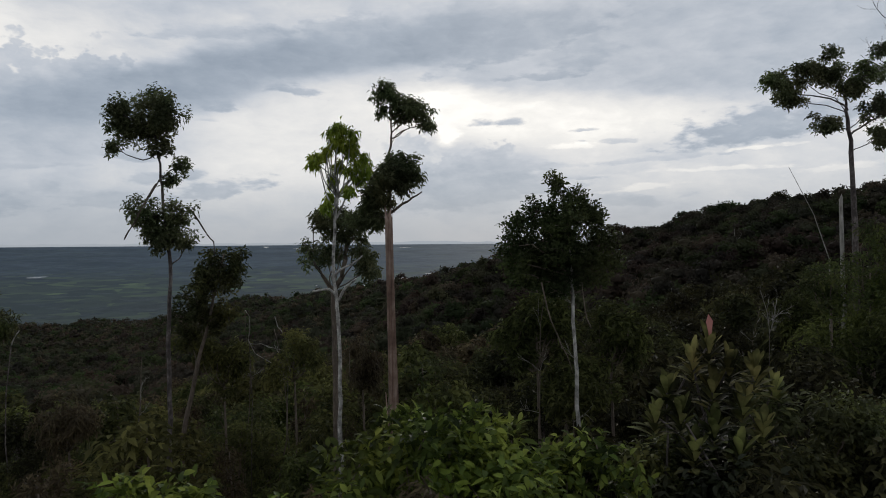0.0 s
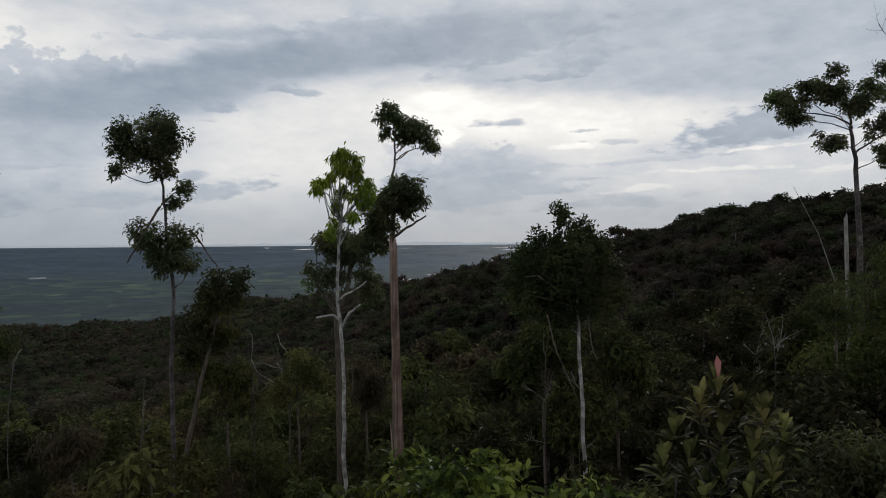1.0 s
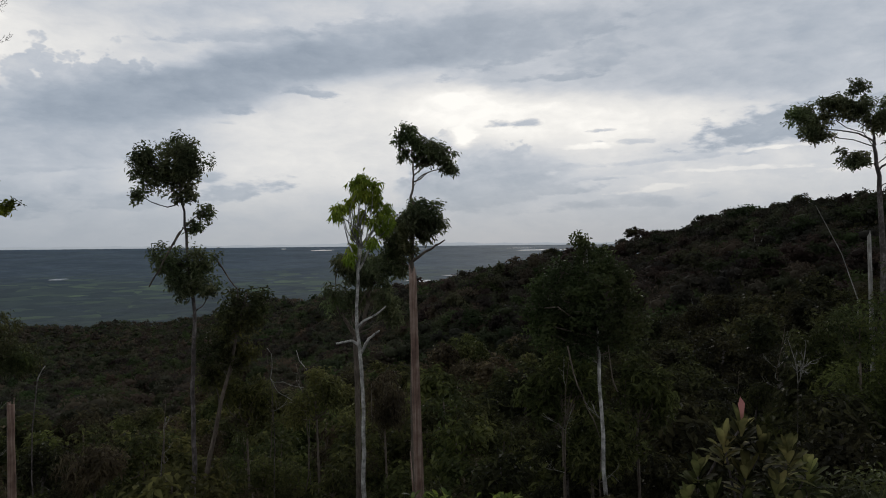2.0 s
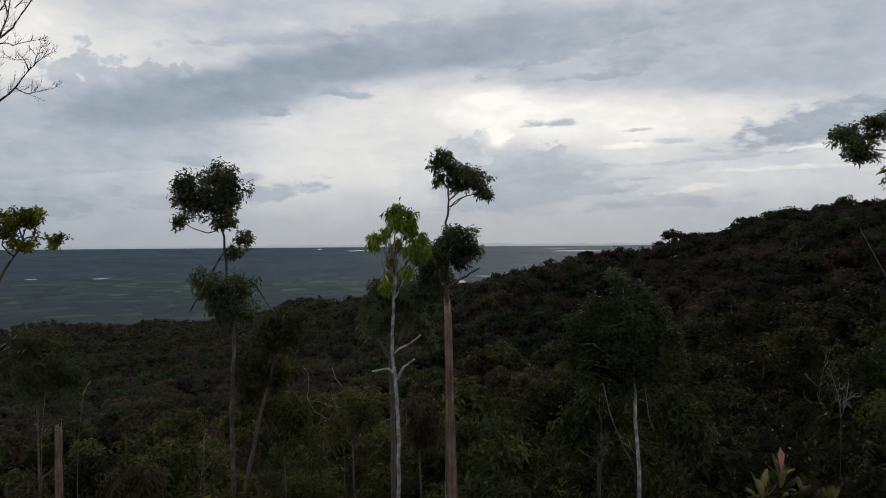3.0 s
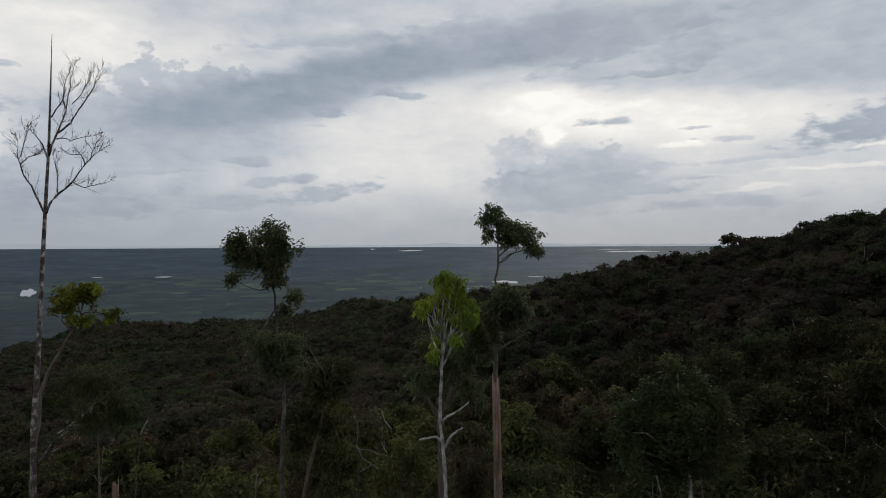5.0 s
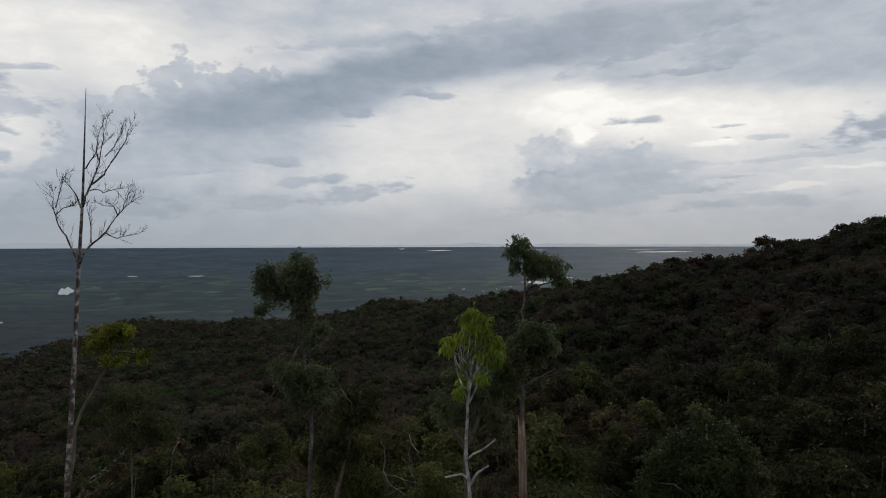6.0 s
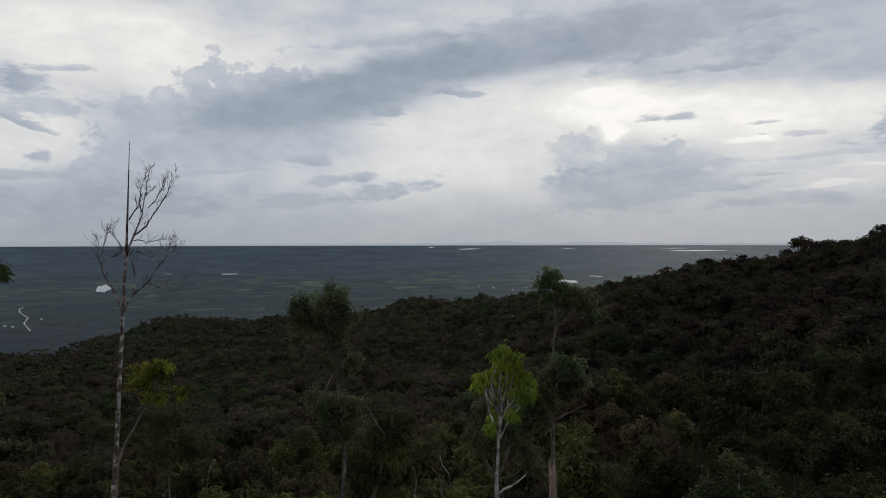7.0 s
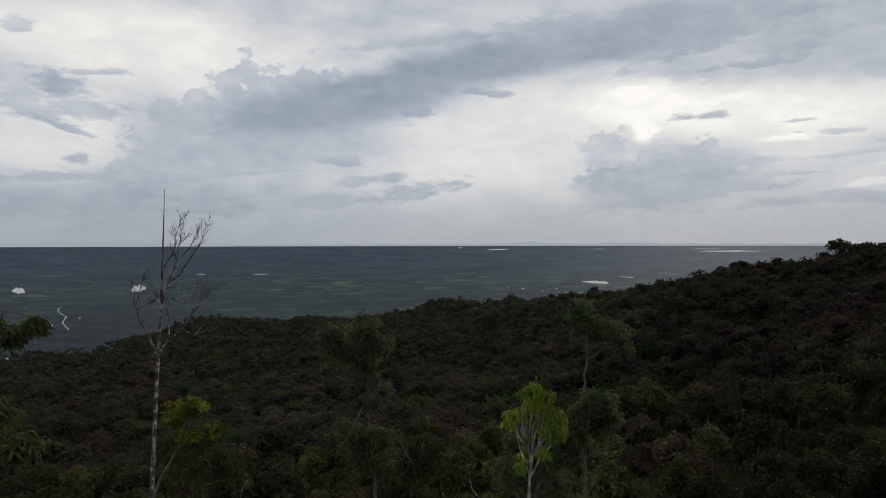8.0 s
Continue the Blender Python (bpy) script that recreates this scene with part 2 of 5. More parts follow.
def leaf_material(name, dark, mid, light, patch=0.12, through=0.25, rough=0.5, gloss=0.2, vary=0.34, crowns=False):
    """Leaves: each leaf its own tone, with slow drifts of tone from plant to plant."""
    mat, nt, bsdf, out = material(name)
    geo = nt.nodes.new("ShaderNodeNewGeometry")
    info = nt.nodes.new("ShaderNodeObjectInfo")
    big = noise_node(nt, patch, 3.0, geo.outputs["Position"])
    small = noise_node(nt, 9.0, 3.0, geo.outputs["Position"])
    a = math_node(nt, "ADD", math_node(nt, "MULTIPLY", geo.outputs["Random Per Island"], vary), (0.34 - vary) / 2)
    tone = nt.nodes.new("ShaderNodeMapRange")
    tone.inputs[1].default_value, tone.inputs[2].default_value = 0.32, 0.68
    nt.links.new(big.outputs[0], tone.inputs[0])
    b = math_node(nt, "MULTIPLY", tone.outputs[0], 0.30 if crowns else 0.62)
    if crowns:
        kind = nt.nodes.new("ShaderNodeAttribute")
        kind.attribute_name = "crown_tone"
        c = math_node(nt, "MULTIPLY", kind.outputs["Fac"], 0.62)
        bp = nt.nodes.new("ShaderNodeBump")
        bp.inputs["Strength"].default_value, bp.inputs["Distance"].default_value = 0.5, 0.4
        nt.links.new(noise_node(nt, 1.7, 4.0, geo.outputs["Position"], 0.7).outputs[0], bp.inputs["Height"])
        nt.links.new(bp.outputs[0], bsdf.inputs["Normal"])
    else:
        c = math_node(nt, "MULTIPLY", info.outputs["Random"], 0.22)
    d = math_node(nt, "MULTIPLY", small.outputs[0], 0.12)
    s = math_node(nt, "SUBTRACT", math_node(nt, "ADD", math_node(nt, "ADD", a, b), math_node(nt, "ADD", c, d)), 0.16)
    col = ramp_node(nt, s, ((0.1, dark), (0.5, mid), (0.95, light)))
    wide = noise_node(nt, patch * 0.35, 3.0, geo.outputs["Position"])
    hue = nt.nodes.new("ShaderNodeMix")
    hue.data_type, hue.blend_type = "RGBA", "MULTIPLY"
    hue.inputs[0].default_value = 1.0
    nt.links.new(col, hue.inputs[6])
    nt.links.new(ramp_node(nt, wide.outputs[0], ((0.36, (1.10, 0.97, 0.98)), (0.5, (1.0, 1.0, 1.0)), (0.64, (0.92, 1.06, 0.90)))), hue.inputs[7])
    col = hue.outputs[2]
    if crowns:
        dry = nt.nodes.new("ShaderNodeMix")
        dry.data_type, dry.blend_type = "RGBA", "MULTIPLY"
        dry.inputs[0].default_value = 1.0
        spread = nt.nodes.new("ShaderNodeMath")
        spread.operation = "FRACT"
        nt.links.new(math_node(nt, "MULTIPLY", kind.outputs["Fac"], 7.3), spread.inputs[0])
        nt.links.new(col, dry.inputs[6])
        nt.links.new(ramp_node(nt, spread.outputs[0], ((0.0, (1.20, 0.93, 0.95)), (0.35, (1.02, 0.98, 1.02)), (0.7, (0.96, 1.03, 0.84)), (1.0, (0.76, 1.12, 0.62)))), dry.inputs[7])
        col = dry.outputs[2]
    nt.links.new(col, bsdf.inputs["Base Color"])
    bsdf.inputs["Roughness"].default_value = rough
    bsdf.inputs["Specular IOR Level"].default_value = gloss
    tr = nt.nodes.new("ShaderNodeBsdfTranslucent")
    nt.links.new(col, tr.inputs["Color"])
    mix = nt.nodes.new("ShaderNodeMixShader")
    mix.inputs[0].default_value = through
    nt.links.new(bsdf.outputs[0], mix.inputs[1])
    nt.links.new(tr.outputs[0], mix.inputs[2])
    nt.links.new(mix.outputs[0], out.inputs[0])
    return mat


def bark_material(name, dark, mid, light, scale=3.0, stretch=0.25, bump=0.6, blotch=0.9):
    mat, nt, bsdf, out = material(name)
    tc = nt.nodes.new("ShaderNodeTexCoord")
    mp = nt.nodes.new("ShaderNodeMapping")
    mp.inputs["Scale"].default_value = (1, 1, stretch)
    nt.links.new(tc.outputs["Object"], mp.inputs["Vector"])
    big = noise_node(nt, blotch, 4.0, tc.outputs["Object"], 0.65)
    grain = noise_node(nt, scale * 4, 6.0, mp.outputs[0], 0.65)
    s = math_node(nt, "ADD", math_node(nt, "MULTIPLY", big.outputs[0], 0.7), math_node(nt, "MULTIPLY", grain.outputs[0], 0.55))
    s = math_node(nt, "SUBTRACT", s, 0.12)
    nt.links.new(ramp_node(nt, s, ((0.36, dark), (0.5, mid), (0.66, light))), bsdf.inputs["Base Color"])
    bsdf.inputs["Roughness"].default_value = 0.85
    bp = nt.nodes.new("ShaderNodeBump")
    bp.inputs["Strength"].default_value, bp.inputs["Distance"].default_value = bump, 0.02
    nt.links.new(grain.outputs[0], bp.inputs["Height"])
    nt.links.new(bp.outputs[0], bsdf.inputs["Normal"])
    return mat


FOREST = leaf_material("forest_leaves", (0.026, 0.029, 0.013), (0.080, 0.086, 0.034), (0.200, 0.208, 0.070), 0.20, 0.34, 0.55, 0.06, 0.5)
OLDFOREST = leaf_material("brownish_forest_leaves", (0.032, 0.025, 0.017), (0.084, 0.069, 0.043), (0.180, 0.150, 0.084), 0.20, 0.32, 0.55, 0.06, 0.5)
CONIFER = leaf_material("conical_tree_leaves", (0.030, 0.040, 0.018), (0.062, 0.080, 0.034), (0.105, 0.130, 0.046), 0.9, 0.32, 0.5, 0.06)
# these leaf colours are darkened to put shade into the dimmer slopes
SHADED_LEAF = leaf_material("shade_darkened_leaves", (0.016, 0.016, 0.010), (0.040, 0.039, 0.021), (0.110, 0.106, 0.044), 0.20, 0.28, 0.5, 0.06, 0.5)
# one far-canopy colour twice: darkened for the shaded right slope, lighter for the left
FAR_SHADED = leaf_material("far_shaded_leaves", (0.026, 0.025, 0.022), (0.045, 0.043, 0.034), (0.080, 0.075, 0.050), 0.03, 0.35, 0.8, 0.05, 0.16, True)
FAR_LIT = leaf_material("far_lit_leaves", (0.036, 0.035, 0.030), (0.064, 0.062, 0.048), (0.108, 0.104, 0.068), 0.03, 0.35, 0.8, 0.05, 0.16, True)
DARKLEAF = leaf_material("dark_leaves", (0.056, 0.068, 0.036), (0.118, 0.136, 0.070), (0.215, 0.235, 0.115), 0.9, 0.45, 0.5, 0.09, 0.5)
OLIVE = leaf_material("olive_leaves", (0.038, 0.044, 0.020), (0.078, 0.088, 0.040), (0.160, 0.172, 0.054), 0.7, 0.38, 0.5, 0.07, 0.5)
LIME = leaf_material("lime_leaves", (0.085, 0.140, 0.020), (0.190, 0.280, 0.036), (0.360, 0.430, 0.060), 0.6, 0.4)
YELLOWGREEN = leaf_material("yellow_green_leaves", (0.044, 0.052, 0.012), (0.120, 0.128, 0.022), (0.33, 0.33, 0.045), 1.4, 0.30, 0.5, 0.08, 0.5)
SHRUB = leaf_material("shrub_leaves", (0.024, 0.036, 0.010), (0.105, 0.145, 0.032), (0.340, 0.400, 0.080), 0.9, 0.40, 0.45, 0.12, 0.6)
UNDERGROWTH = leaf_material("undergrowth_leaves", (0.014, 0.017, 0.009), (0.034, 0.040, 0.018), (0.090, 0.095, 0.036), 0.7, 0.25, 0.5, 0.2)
BIGLEAF = leaf_material("broad_leaves", (0.022, 0.026, 0.011), (0.095, 0.098, 0.038), (0.38, 0.36, 0.14), 1.8, 0.3, 0.65, 0.05, 0.7)
PINKLEAF = leaf_material("young_pink_leaf", (0.35, 0.12, 0.12), (0.45, 0.18, 0.17), (0.55, 0.25, 0.22), 0.8, 0.3, 0.4)
BARK_DARK = bark_material("dark_mottled_bark", (0.035, 0.028, 0.026), (0.075, 0.060, 0.055), (0.22, 0.19, 0.18), 3.0, 0.5)
BARK_PALE = bark_material("pale_smooth_bark", (0.085, 0.078, 0.070), (0.33, 0.315, 0.29), (0.66, 0.63, 0.59), 2.0, 0.5, 0.6, 2.8)
BARK_RED = bark_material("red_brown_stripped_wood", (0.055, 0.030, 0.024), (0.19, 0.115, 0.085), (0.42, 0.32, 0.26), 4.0, 0.04, 1.0, 0.8)
BARK_BROWN = bark_material("brown_bark", (0.06, 0.046, 0.036), (0.12, 0.092, 0.07), (0.21, 0.17, 0.13), 3.0, 0.3)
DEADWOOD = bark_material("grey_dead_wood", (0.13, 0.12, 0.105), (0.25, 0.235, 0.21), (0.42, 0.40, 0.37), 3.0, 0.2, 0.4)
BARK_SPOT = bark_material("white_spotted_bark", (0.05, 0.034, 0.030), (0.10, 0.072, 0.062), (0.58, 0.54, 0.50), 2.0, 0.6, 0.3, 4.5)


def ground_material():
    mat, nt, bsdf, out = material("forest_floor_and_plain")
    tc = nt.nodes.new("ShaderNodeTexCoord")
    sep = nt.nodes.new("ShaderNodeSeparateXYZ")
    nt.links.new(tc.outputs["Object"], sep.inputs[0])
    ln = nt.nodes.new("ShaderNodeVectorMath")
    ln.operation = "LENGTH"
    nt.links.new(tc.outputs["Object"], ln.inputs[0])
    # forest floor: leaf litter and soil
    litter = noise_node(nt, 1.3, 8.0, tc.outputs["Object"], 0.7)
    floor_col = ramp_node(nt, litter.outputs[0], ((0.3, (0.012, 0.013, 0.007)), (0.5, (0.026, 0.027, 0.013)), (0.72, (0.05, 0.045, 0.024))))
    # plain: woods and open fields, with haze painted into the bluish wood colours
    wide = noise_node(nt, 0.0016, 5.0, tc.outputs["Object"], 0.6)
    fields = nt.nodes.new("ShaderNodeTexVoronoi")
    fields.inputs["Scale"].default_value = 0.017
    warp = noise_node(nt, 0.006, 3.0, tc.outputs["Object"])
    va = nt.nodes.new("ShaderNodeVectorMath")
    va.operation = "MULTIPLY_ADD"
    nt.links.new(warp.outputs["Color"], va.inputs[0])
    va.inputs[1].default_value = (160, 160, 0)
    nt.links.new(tc.outputs["Object"], va.inputs[2])
    nt.links.new(va.outputs[0], fields.inputs["Vector"])
    sepc = nt.nodes.new("ShaderNodeSeparateColor")
    nt.links.new(fields.outputs["Color"], sepc.inputs[0])
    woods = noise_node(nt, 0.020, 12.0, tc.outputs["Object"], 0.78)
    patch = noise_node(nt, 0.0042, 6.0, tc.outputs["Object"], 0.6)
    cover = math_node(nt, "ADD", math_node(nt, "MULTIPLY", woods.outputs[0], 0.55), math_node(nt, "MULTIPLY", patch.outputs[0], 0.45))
    hazed_wood_col = ramp_node(nt, cover, ((0.40, (0.024, 0.049, 0.076)), (0.5, (0.039, 0.068, 0.102)), (0.60, (0.064, 0.100, 0.142))))
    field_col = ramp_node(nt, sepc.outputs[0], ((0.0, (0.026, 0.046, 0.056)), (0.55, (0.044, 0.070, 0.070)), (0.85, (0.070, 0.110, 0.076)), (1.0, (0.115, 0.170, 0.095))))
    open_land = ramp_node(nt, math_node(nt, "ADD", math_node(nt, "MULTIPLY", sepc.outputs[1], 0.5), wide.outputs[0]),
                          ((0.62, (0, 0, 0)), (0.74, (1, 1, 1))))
    # open land ends towards the far woods, which this mask paints bluer for haze
    farms_haze = nt.nodes.new("ShaderNodeMapRange")
    farms_haze.inputs[1].default_value, farms_haze.inputs[2].default_value = 2300, 3300
    farms_haze.inputs[3].default_value, farms_haze.inputs[4].default_value = 1.0, 0.12
    nt.links.new(ln.outputs["Value"], farms_haze.inputs[0])
    open_land = math_node(nt, "MULTIPLY", open_land, farms_haze.outputs[0])
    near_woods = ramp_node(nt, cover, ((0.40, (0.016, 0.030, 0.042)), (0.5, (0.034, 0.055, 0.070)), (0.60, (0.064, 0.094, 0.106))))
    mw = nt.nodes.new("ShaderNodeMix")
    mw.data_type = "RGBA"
    nt.links.new(farms_haze.outputs[0], mw.inputs[0])
    nt.links.new(hazed_wood_col, mw.inputs[6])
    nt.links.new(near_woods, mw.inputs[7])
    hazed_wood_col = mw.outputs[2]
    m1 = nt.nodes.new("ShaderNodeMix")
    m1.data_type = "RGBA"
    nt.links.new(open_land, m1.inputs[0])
    nt.links.new(hazed_wood_col, m1.inputs[6])
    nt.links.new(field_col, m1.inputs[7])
    # woods thin out from the hill foot; the paler colour outwards is painted haze
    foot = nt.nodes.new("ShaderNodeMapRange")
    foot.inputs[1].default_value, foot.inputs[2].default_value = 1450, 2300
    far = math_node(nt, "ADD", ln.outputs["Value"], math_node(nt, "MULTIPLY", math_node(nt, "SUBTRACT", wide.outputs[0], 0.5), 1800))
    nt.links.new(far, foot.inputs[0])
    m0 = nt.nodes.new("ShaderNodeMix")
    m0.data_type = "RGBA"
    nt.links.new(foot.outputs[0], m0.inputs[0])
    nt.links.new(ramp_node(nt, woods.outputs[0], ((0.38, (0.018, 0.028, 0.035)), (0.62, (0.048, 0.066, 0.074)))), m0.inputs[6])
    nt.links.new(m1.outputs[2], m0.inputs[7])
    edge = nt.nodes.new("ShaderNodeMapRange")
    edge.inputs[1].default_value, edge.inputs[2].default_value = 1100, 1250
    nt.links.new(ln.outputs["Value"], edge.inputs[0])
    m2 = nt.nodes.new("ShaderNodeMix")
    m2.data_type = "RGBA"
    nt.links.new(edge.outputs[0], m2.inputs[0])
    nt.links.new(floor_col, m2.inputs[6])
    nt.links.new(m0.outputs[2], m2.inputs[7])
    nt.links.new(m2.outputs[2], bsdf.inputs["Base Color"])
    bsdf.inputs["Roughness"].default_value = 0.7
    # blue gloss tint adds to the painted haze
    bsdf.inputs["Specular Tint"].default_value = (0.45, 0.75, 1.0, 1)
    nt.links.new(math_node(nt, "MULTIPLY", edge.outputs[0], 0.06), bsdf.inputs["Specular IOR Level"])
    return mat


def water_material():
    mat, nt, bsdf, out = material("still_water")
    n = noise_node(nt, 0.02, 3.0)
    nt.links.new(ramp_node(nt, n.outputs[0], ((0.3, (0.10, 0.12, 0.12)), (0.7, (0.16, 0.17, 0.16)))), bsdf.inputs["Base Color"])
    bsdf.inputs["Roughness"].default_value = 0.12
    bsdf.inputs["IOR"].default_value = 1.33
    return mat


# ---- building helpers ----
def mesh_of(name, verts, faces, mat, smooth=False):
    me = bpy.data.meshes.new(name)
    me.from_pydata([tuple(v) for v in np.asarray(verts, dtype=float).tolist()], [], faces if isinstance(faces, list) else faces.tolist())
    me.materials.append(mat)
    if smooth:
        me.polygons.foreach_set("use_smooth", np.ones(len(me.polygons), dtype=bool))
    return me


def part(name, me, parent, label=""):
    """One mesh object under a thing or a part."""
    ob = new(name, me)
    ob.parent = parent
    ob.matrix_parent_inverse = Matrix.Identity(4)
    return tagged(ob, label)


class Wood:
    """Tapered tubes gathered into one mesh."""

    def __init__(self, rng):
        self.v, self.f, self.rng = [], [], rng

    def tube(self, pts, r0, r1, sides=6, wobble=0.0, jag=0.0, flute=0.0):
        pts = [np.array(p, float) for p in pts]
        n = len(pts)
        base = len(self.v)
        for i, p in enumerate(pts):
            a = pts[max(0, i - 1)]
            b = pts[min(n - 1, i + 1)]
            d = (b - a) / (np.linalg.norm(b - a) + 1e-9)
            s = np.cross(d, (0.31, 0.87, 0.11) if abs(d[2]) > 0.8 else (0, 0, 1))
            s /= np.linalg.norm(s) + 1e-9
            u = np.cross(s, d)
            r = r0 + (r1 - r0) * i / (n - 1)
            for k in range(sides):
                ang = 2 * math.pi * k / sides
                rr = r * (1 + wobble * self.rng.uniform(-1, 1) + flute * math.sin(5 * ang + 0.35 * i) + 0.6 * flute * math.sin(8 * ang - 0.2 * i))
                q = p + (s * math.cos(ang) + u * math.sin(ang)) * rr
                if jag and i == n - 1:
                    q = q + d * jag * self.rng.uniform(-1, 1)
                self.v.append(q)
        for i in range(n - 1):
            for k in range(sides):
                a, b = base + i * sides + k, base + i * sides + (k + 1) % sides
                self.f.append((a, b, b + sides, a + sides))
        self.f.append(tuple(base + (n - 1) * sides + k for k in range(sides)))
        self.f.append(tuple(base + k for k in reversed(range(sides))))

    def bent(self, a, b, r0, r1, sides=5, bend=0.12, steps=5):
        """A crooked branch from a to b."""
        a, b = np.array(a, float), np.array(b, float)
        ln = np.linalg.norm(b - a)
        off = self.rng.normal(size=3) * ln * bend
        pts = []
        for i in range(steps + 1):
            t = i / steps
            jit = self.rng.normal(size=3) * ln * bend * 0.18 if 0 < i < steps else 0
            pts.append(a + (b - a) * t + off * math.sin(math.pi * t) + jit)
        self.tube(pts, r0, r1, sides)
        return pts

    def twigs(self, a, d, ln, r, depth, spread=0.6, up=0.25):
        """Bare branching, finer and finer."""
        d = np.array(d, float)
        d /= np.linalg.norm(d)
        pts = [np.array(a, float)]
        for i in range(4):
            d = d + self.rng.normal(size=3) * 0.14 + np.array((0, 0, up * 0.25))
            d /= np.linalg.norm(d)
            pts.append(pts[-1] + d * ln / 4)
        self.tube(pts, r, r * 0.45, 4 if depth > 1 else 3)
        if depth > 0:
            for i in range(self.rng.integers(3, 6)):
                k = self.rng.integers(1, 5)
                side = d + self.rng.normal(size=3) * spread + np.array((0, 0, up))
                self.twigs(pts[k], side, ln * self.rng.uniform(0.42, 0.68), max(r * 0.5, 0.004), depth - 1, spread, up)

    def mesh(self, name, mat):
        return mesh_of(name, np.array(self.v), self.f, mat, True)


def unit(v):
    return v / (np.linalg.norm(v, axis=1, keepdims=True) + 1e-9)


def leaf_quads(rng, c, out, length, width, droop=0.2, loose=0.7):
    """Folded lozenge leaves at the points c; blades face outwards and upwards, more or less loosely."""
    n = len(c)
    face = unit(out * 0.7 + np.array((0, 0, 0.5)) + rng.normal(size=(n, 3)) * loose * 0.6)
    a = unit(np.cross(face, rng.normal(size=(n, 3)))) + np.array((0, 0, -1.0)) * droop + out * 0.25
    a = unit(a)
    s = unit(np.cross(a, face))
    nm = np.cross(s, a)
    ln = length * rng.uniform(0.65, 1.3, (n, 1))
    w = width * rng.uniform(0.7, 1.25, (n, 1))
    mid = c + a * ln * 0.45 + nm * w * 0.18
    tip = c + a * ln - nm * w * 0.25 + np.array((0, 0, -0.3)) * abs(droop) * ln
    v = np.stack((c, mid - s * w * 0.5, tip, mid + s * w * 0.5), 1).reshape(-1, 3)
    f = np.arange(4 * n).reshape(n, 4)
    return v, f


def leaf_blades(rng, c, out, length, width, droop=0.2):
    """Ovate leaves with a folded midrib at the points c, for plants seen close by."""
    n = len(c)
    face = unit(out * 0.5 + np.array((0, 0, 0.7)) + rng.normal(size=(n, 3)) * 0.5)
    a = unit(unit(np.cross(face, rng.normal(size=(n, 3)))) + out * 0.6 + np.array((0, 0, -1.0)) * droop)
    s = unit(np.cross(a, face))
    nm = np.cross(s, a)
    ln = length * rng.uniform(0.6, 1.3, (n, 1))
    w = width * rng.uniform(0.75, 1.25, (n, 1)) * 0.5
    sag = np.array((0, 0, -0.18)) * ln

    def at(u, side, lift):
        return c + a * ln * u + s * w * side + nm * w * lift + sag * u * u

    rows = (at(0, 0, 0), at(0.30, -0.85, 0.35), at(0.30, 0, 0), at(0.30, 0.85, 0.35), at(0.66, -0.80, 0.30), at(0.66, 0, -0.05), at(0.66, 0.80, 0.30), at(1.0, 0, -0.15))
    v = np.stack(rows, 1).reshape(-1, 3)
    f = []
    for k in range(0, 8 * n, 8):
        f += [(k, k + 2, k + 1), (k, k + 3, k + 2), (k + 1, k + 2, k + 5, k + 4), (k + 2, k + 3, k + 6, k + 5), (k + 4, k + 5, k + 7), (k + 5, k + 6, k + 7)]
    return v, f


def sprays(rng, clumps, per_spray, spray_r, density):
    """Leaf points: sprigs scattered through ellipsoid clumps, most of them near the skin. Returns points, directions, sprig centres."""
    P, D, S = [], [], []
    for c, r in clumps:
        c, r = np.array(c, float), np.array(r, float)
        k = max(3, int(density * (r[0] * r[1] + r[0] * r[2] + r[1] * r[2]) / 3 * 4))
        d = unit(rng.normal(size=(k, 3)))
        rad = rng.uniform(0.35, 1.0, (k, 1)) ** 0.55 * rng.uniform(0.85, 1.12, (k, 1))
        sc = c + d * r * rad
        S.append(sc)
        o = rng.normal(size=(k, per_spray, 3))
        o /= np.linalg.norm(o, axis=2, keepdims=True) + 1e-9
        pp = sc[:, None, :] + o * spray_r * rng.uniform(0.1, 1.0, (k, per_spray, 1))
        dd = unit((o * 0.8 + d[:, None, :] * 0.6).reshape(-1, 3))
        P.append(pp.reshape(-1, 3))
        D.append(dd)
    return np.concatenate(P), np.concatenate(D), S


def crown_mesh(rng, clumps, mat, leaf=(0.2, 0.08), per_spray=14, spray_r=0.28, density=9.0, droop=0.2, name="crown"):
    p, d, s = sprays(rng, clumps, per_spray, spray_r, density)
    v, f = leaf_quads(rng, p, d, leaf[0], leaf[1], droop)
    return mesh_of(name, v, f, mat), s


def thing(name, label, category, group=""):
    return tagged(new(name), label, category, group)


# ---- the land ----
RINGS = (0, 12, 20, 30, 60, 150, 300, 400, 500, 800, 1150, 1500)
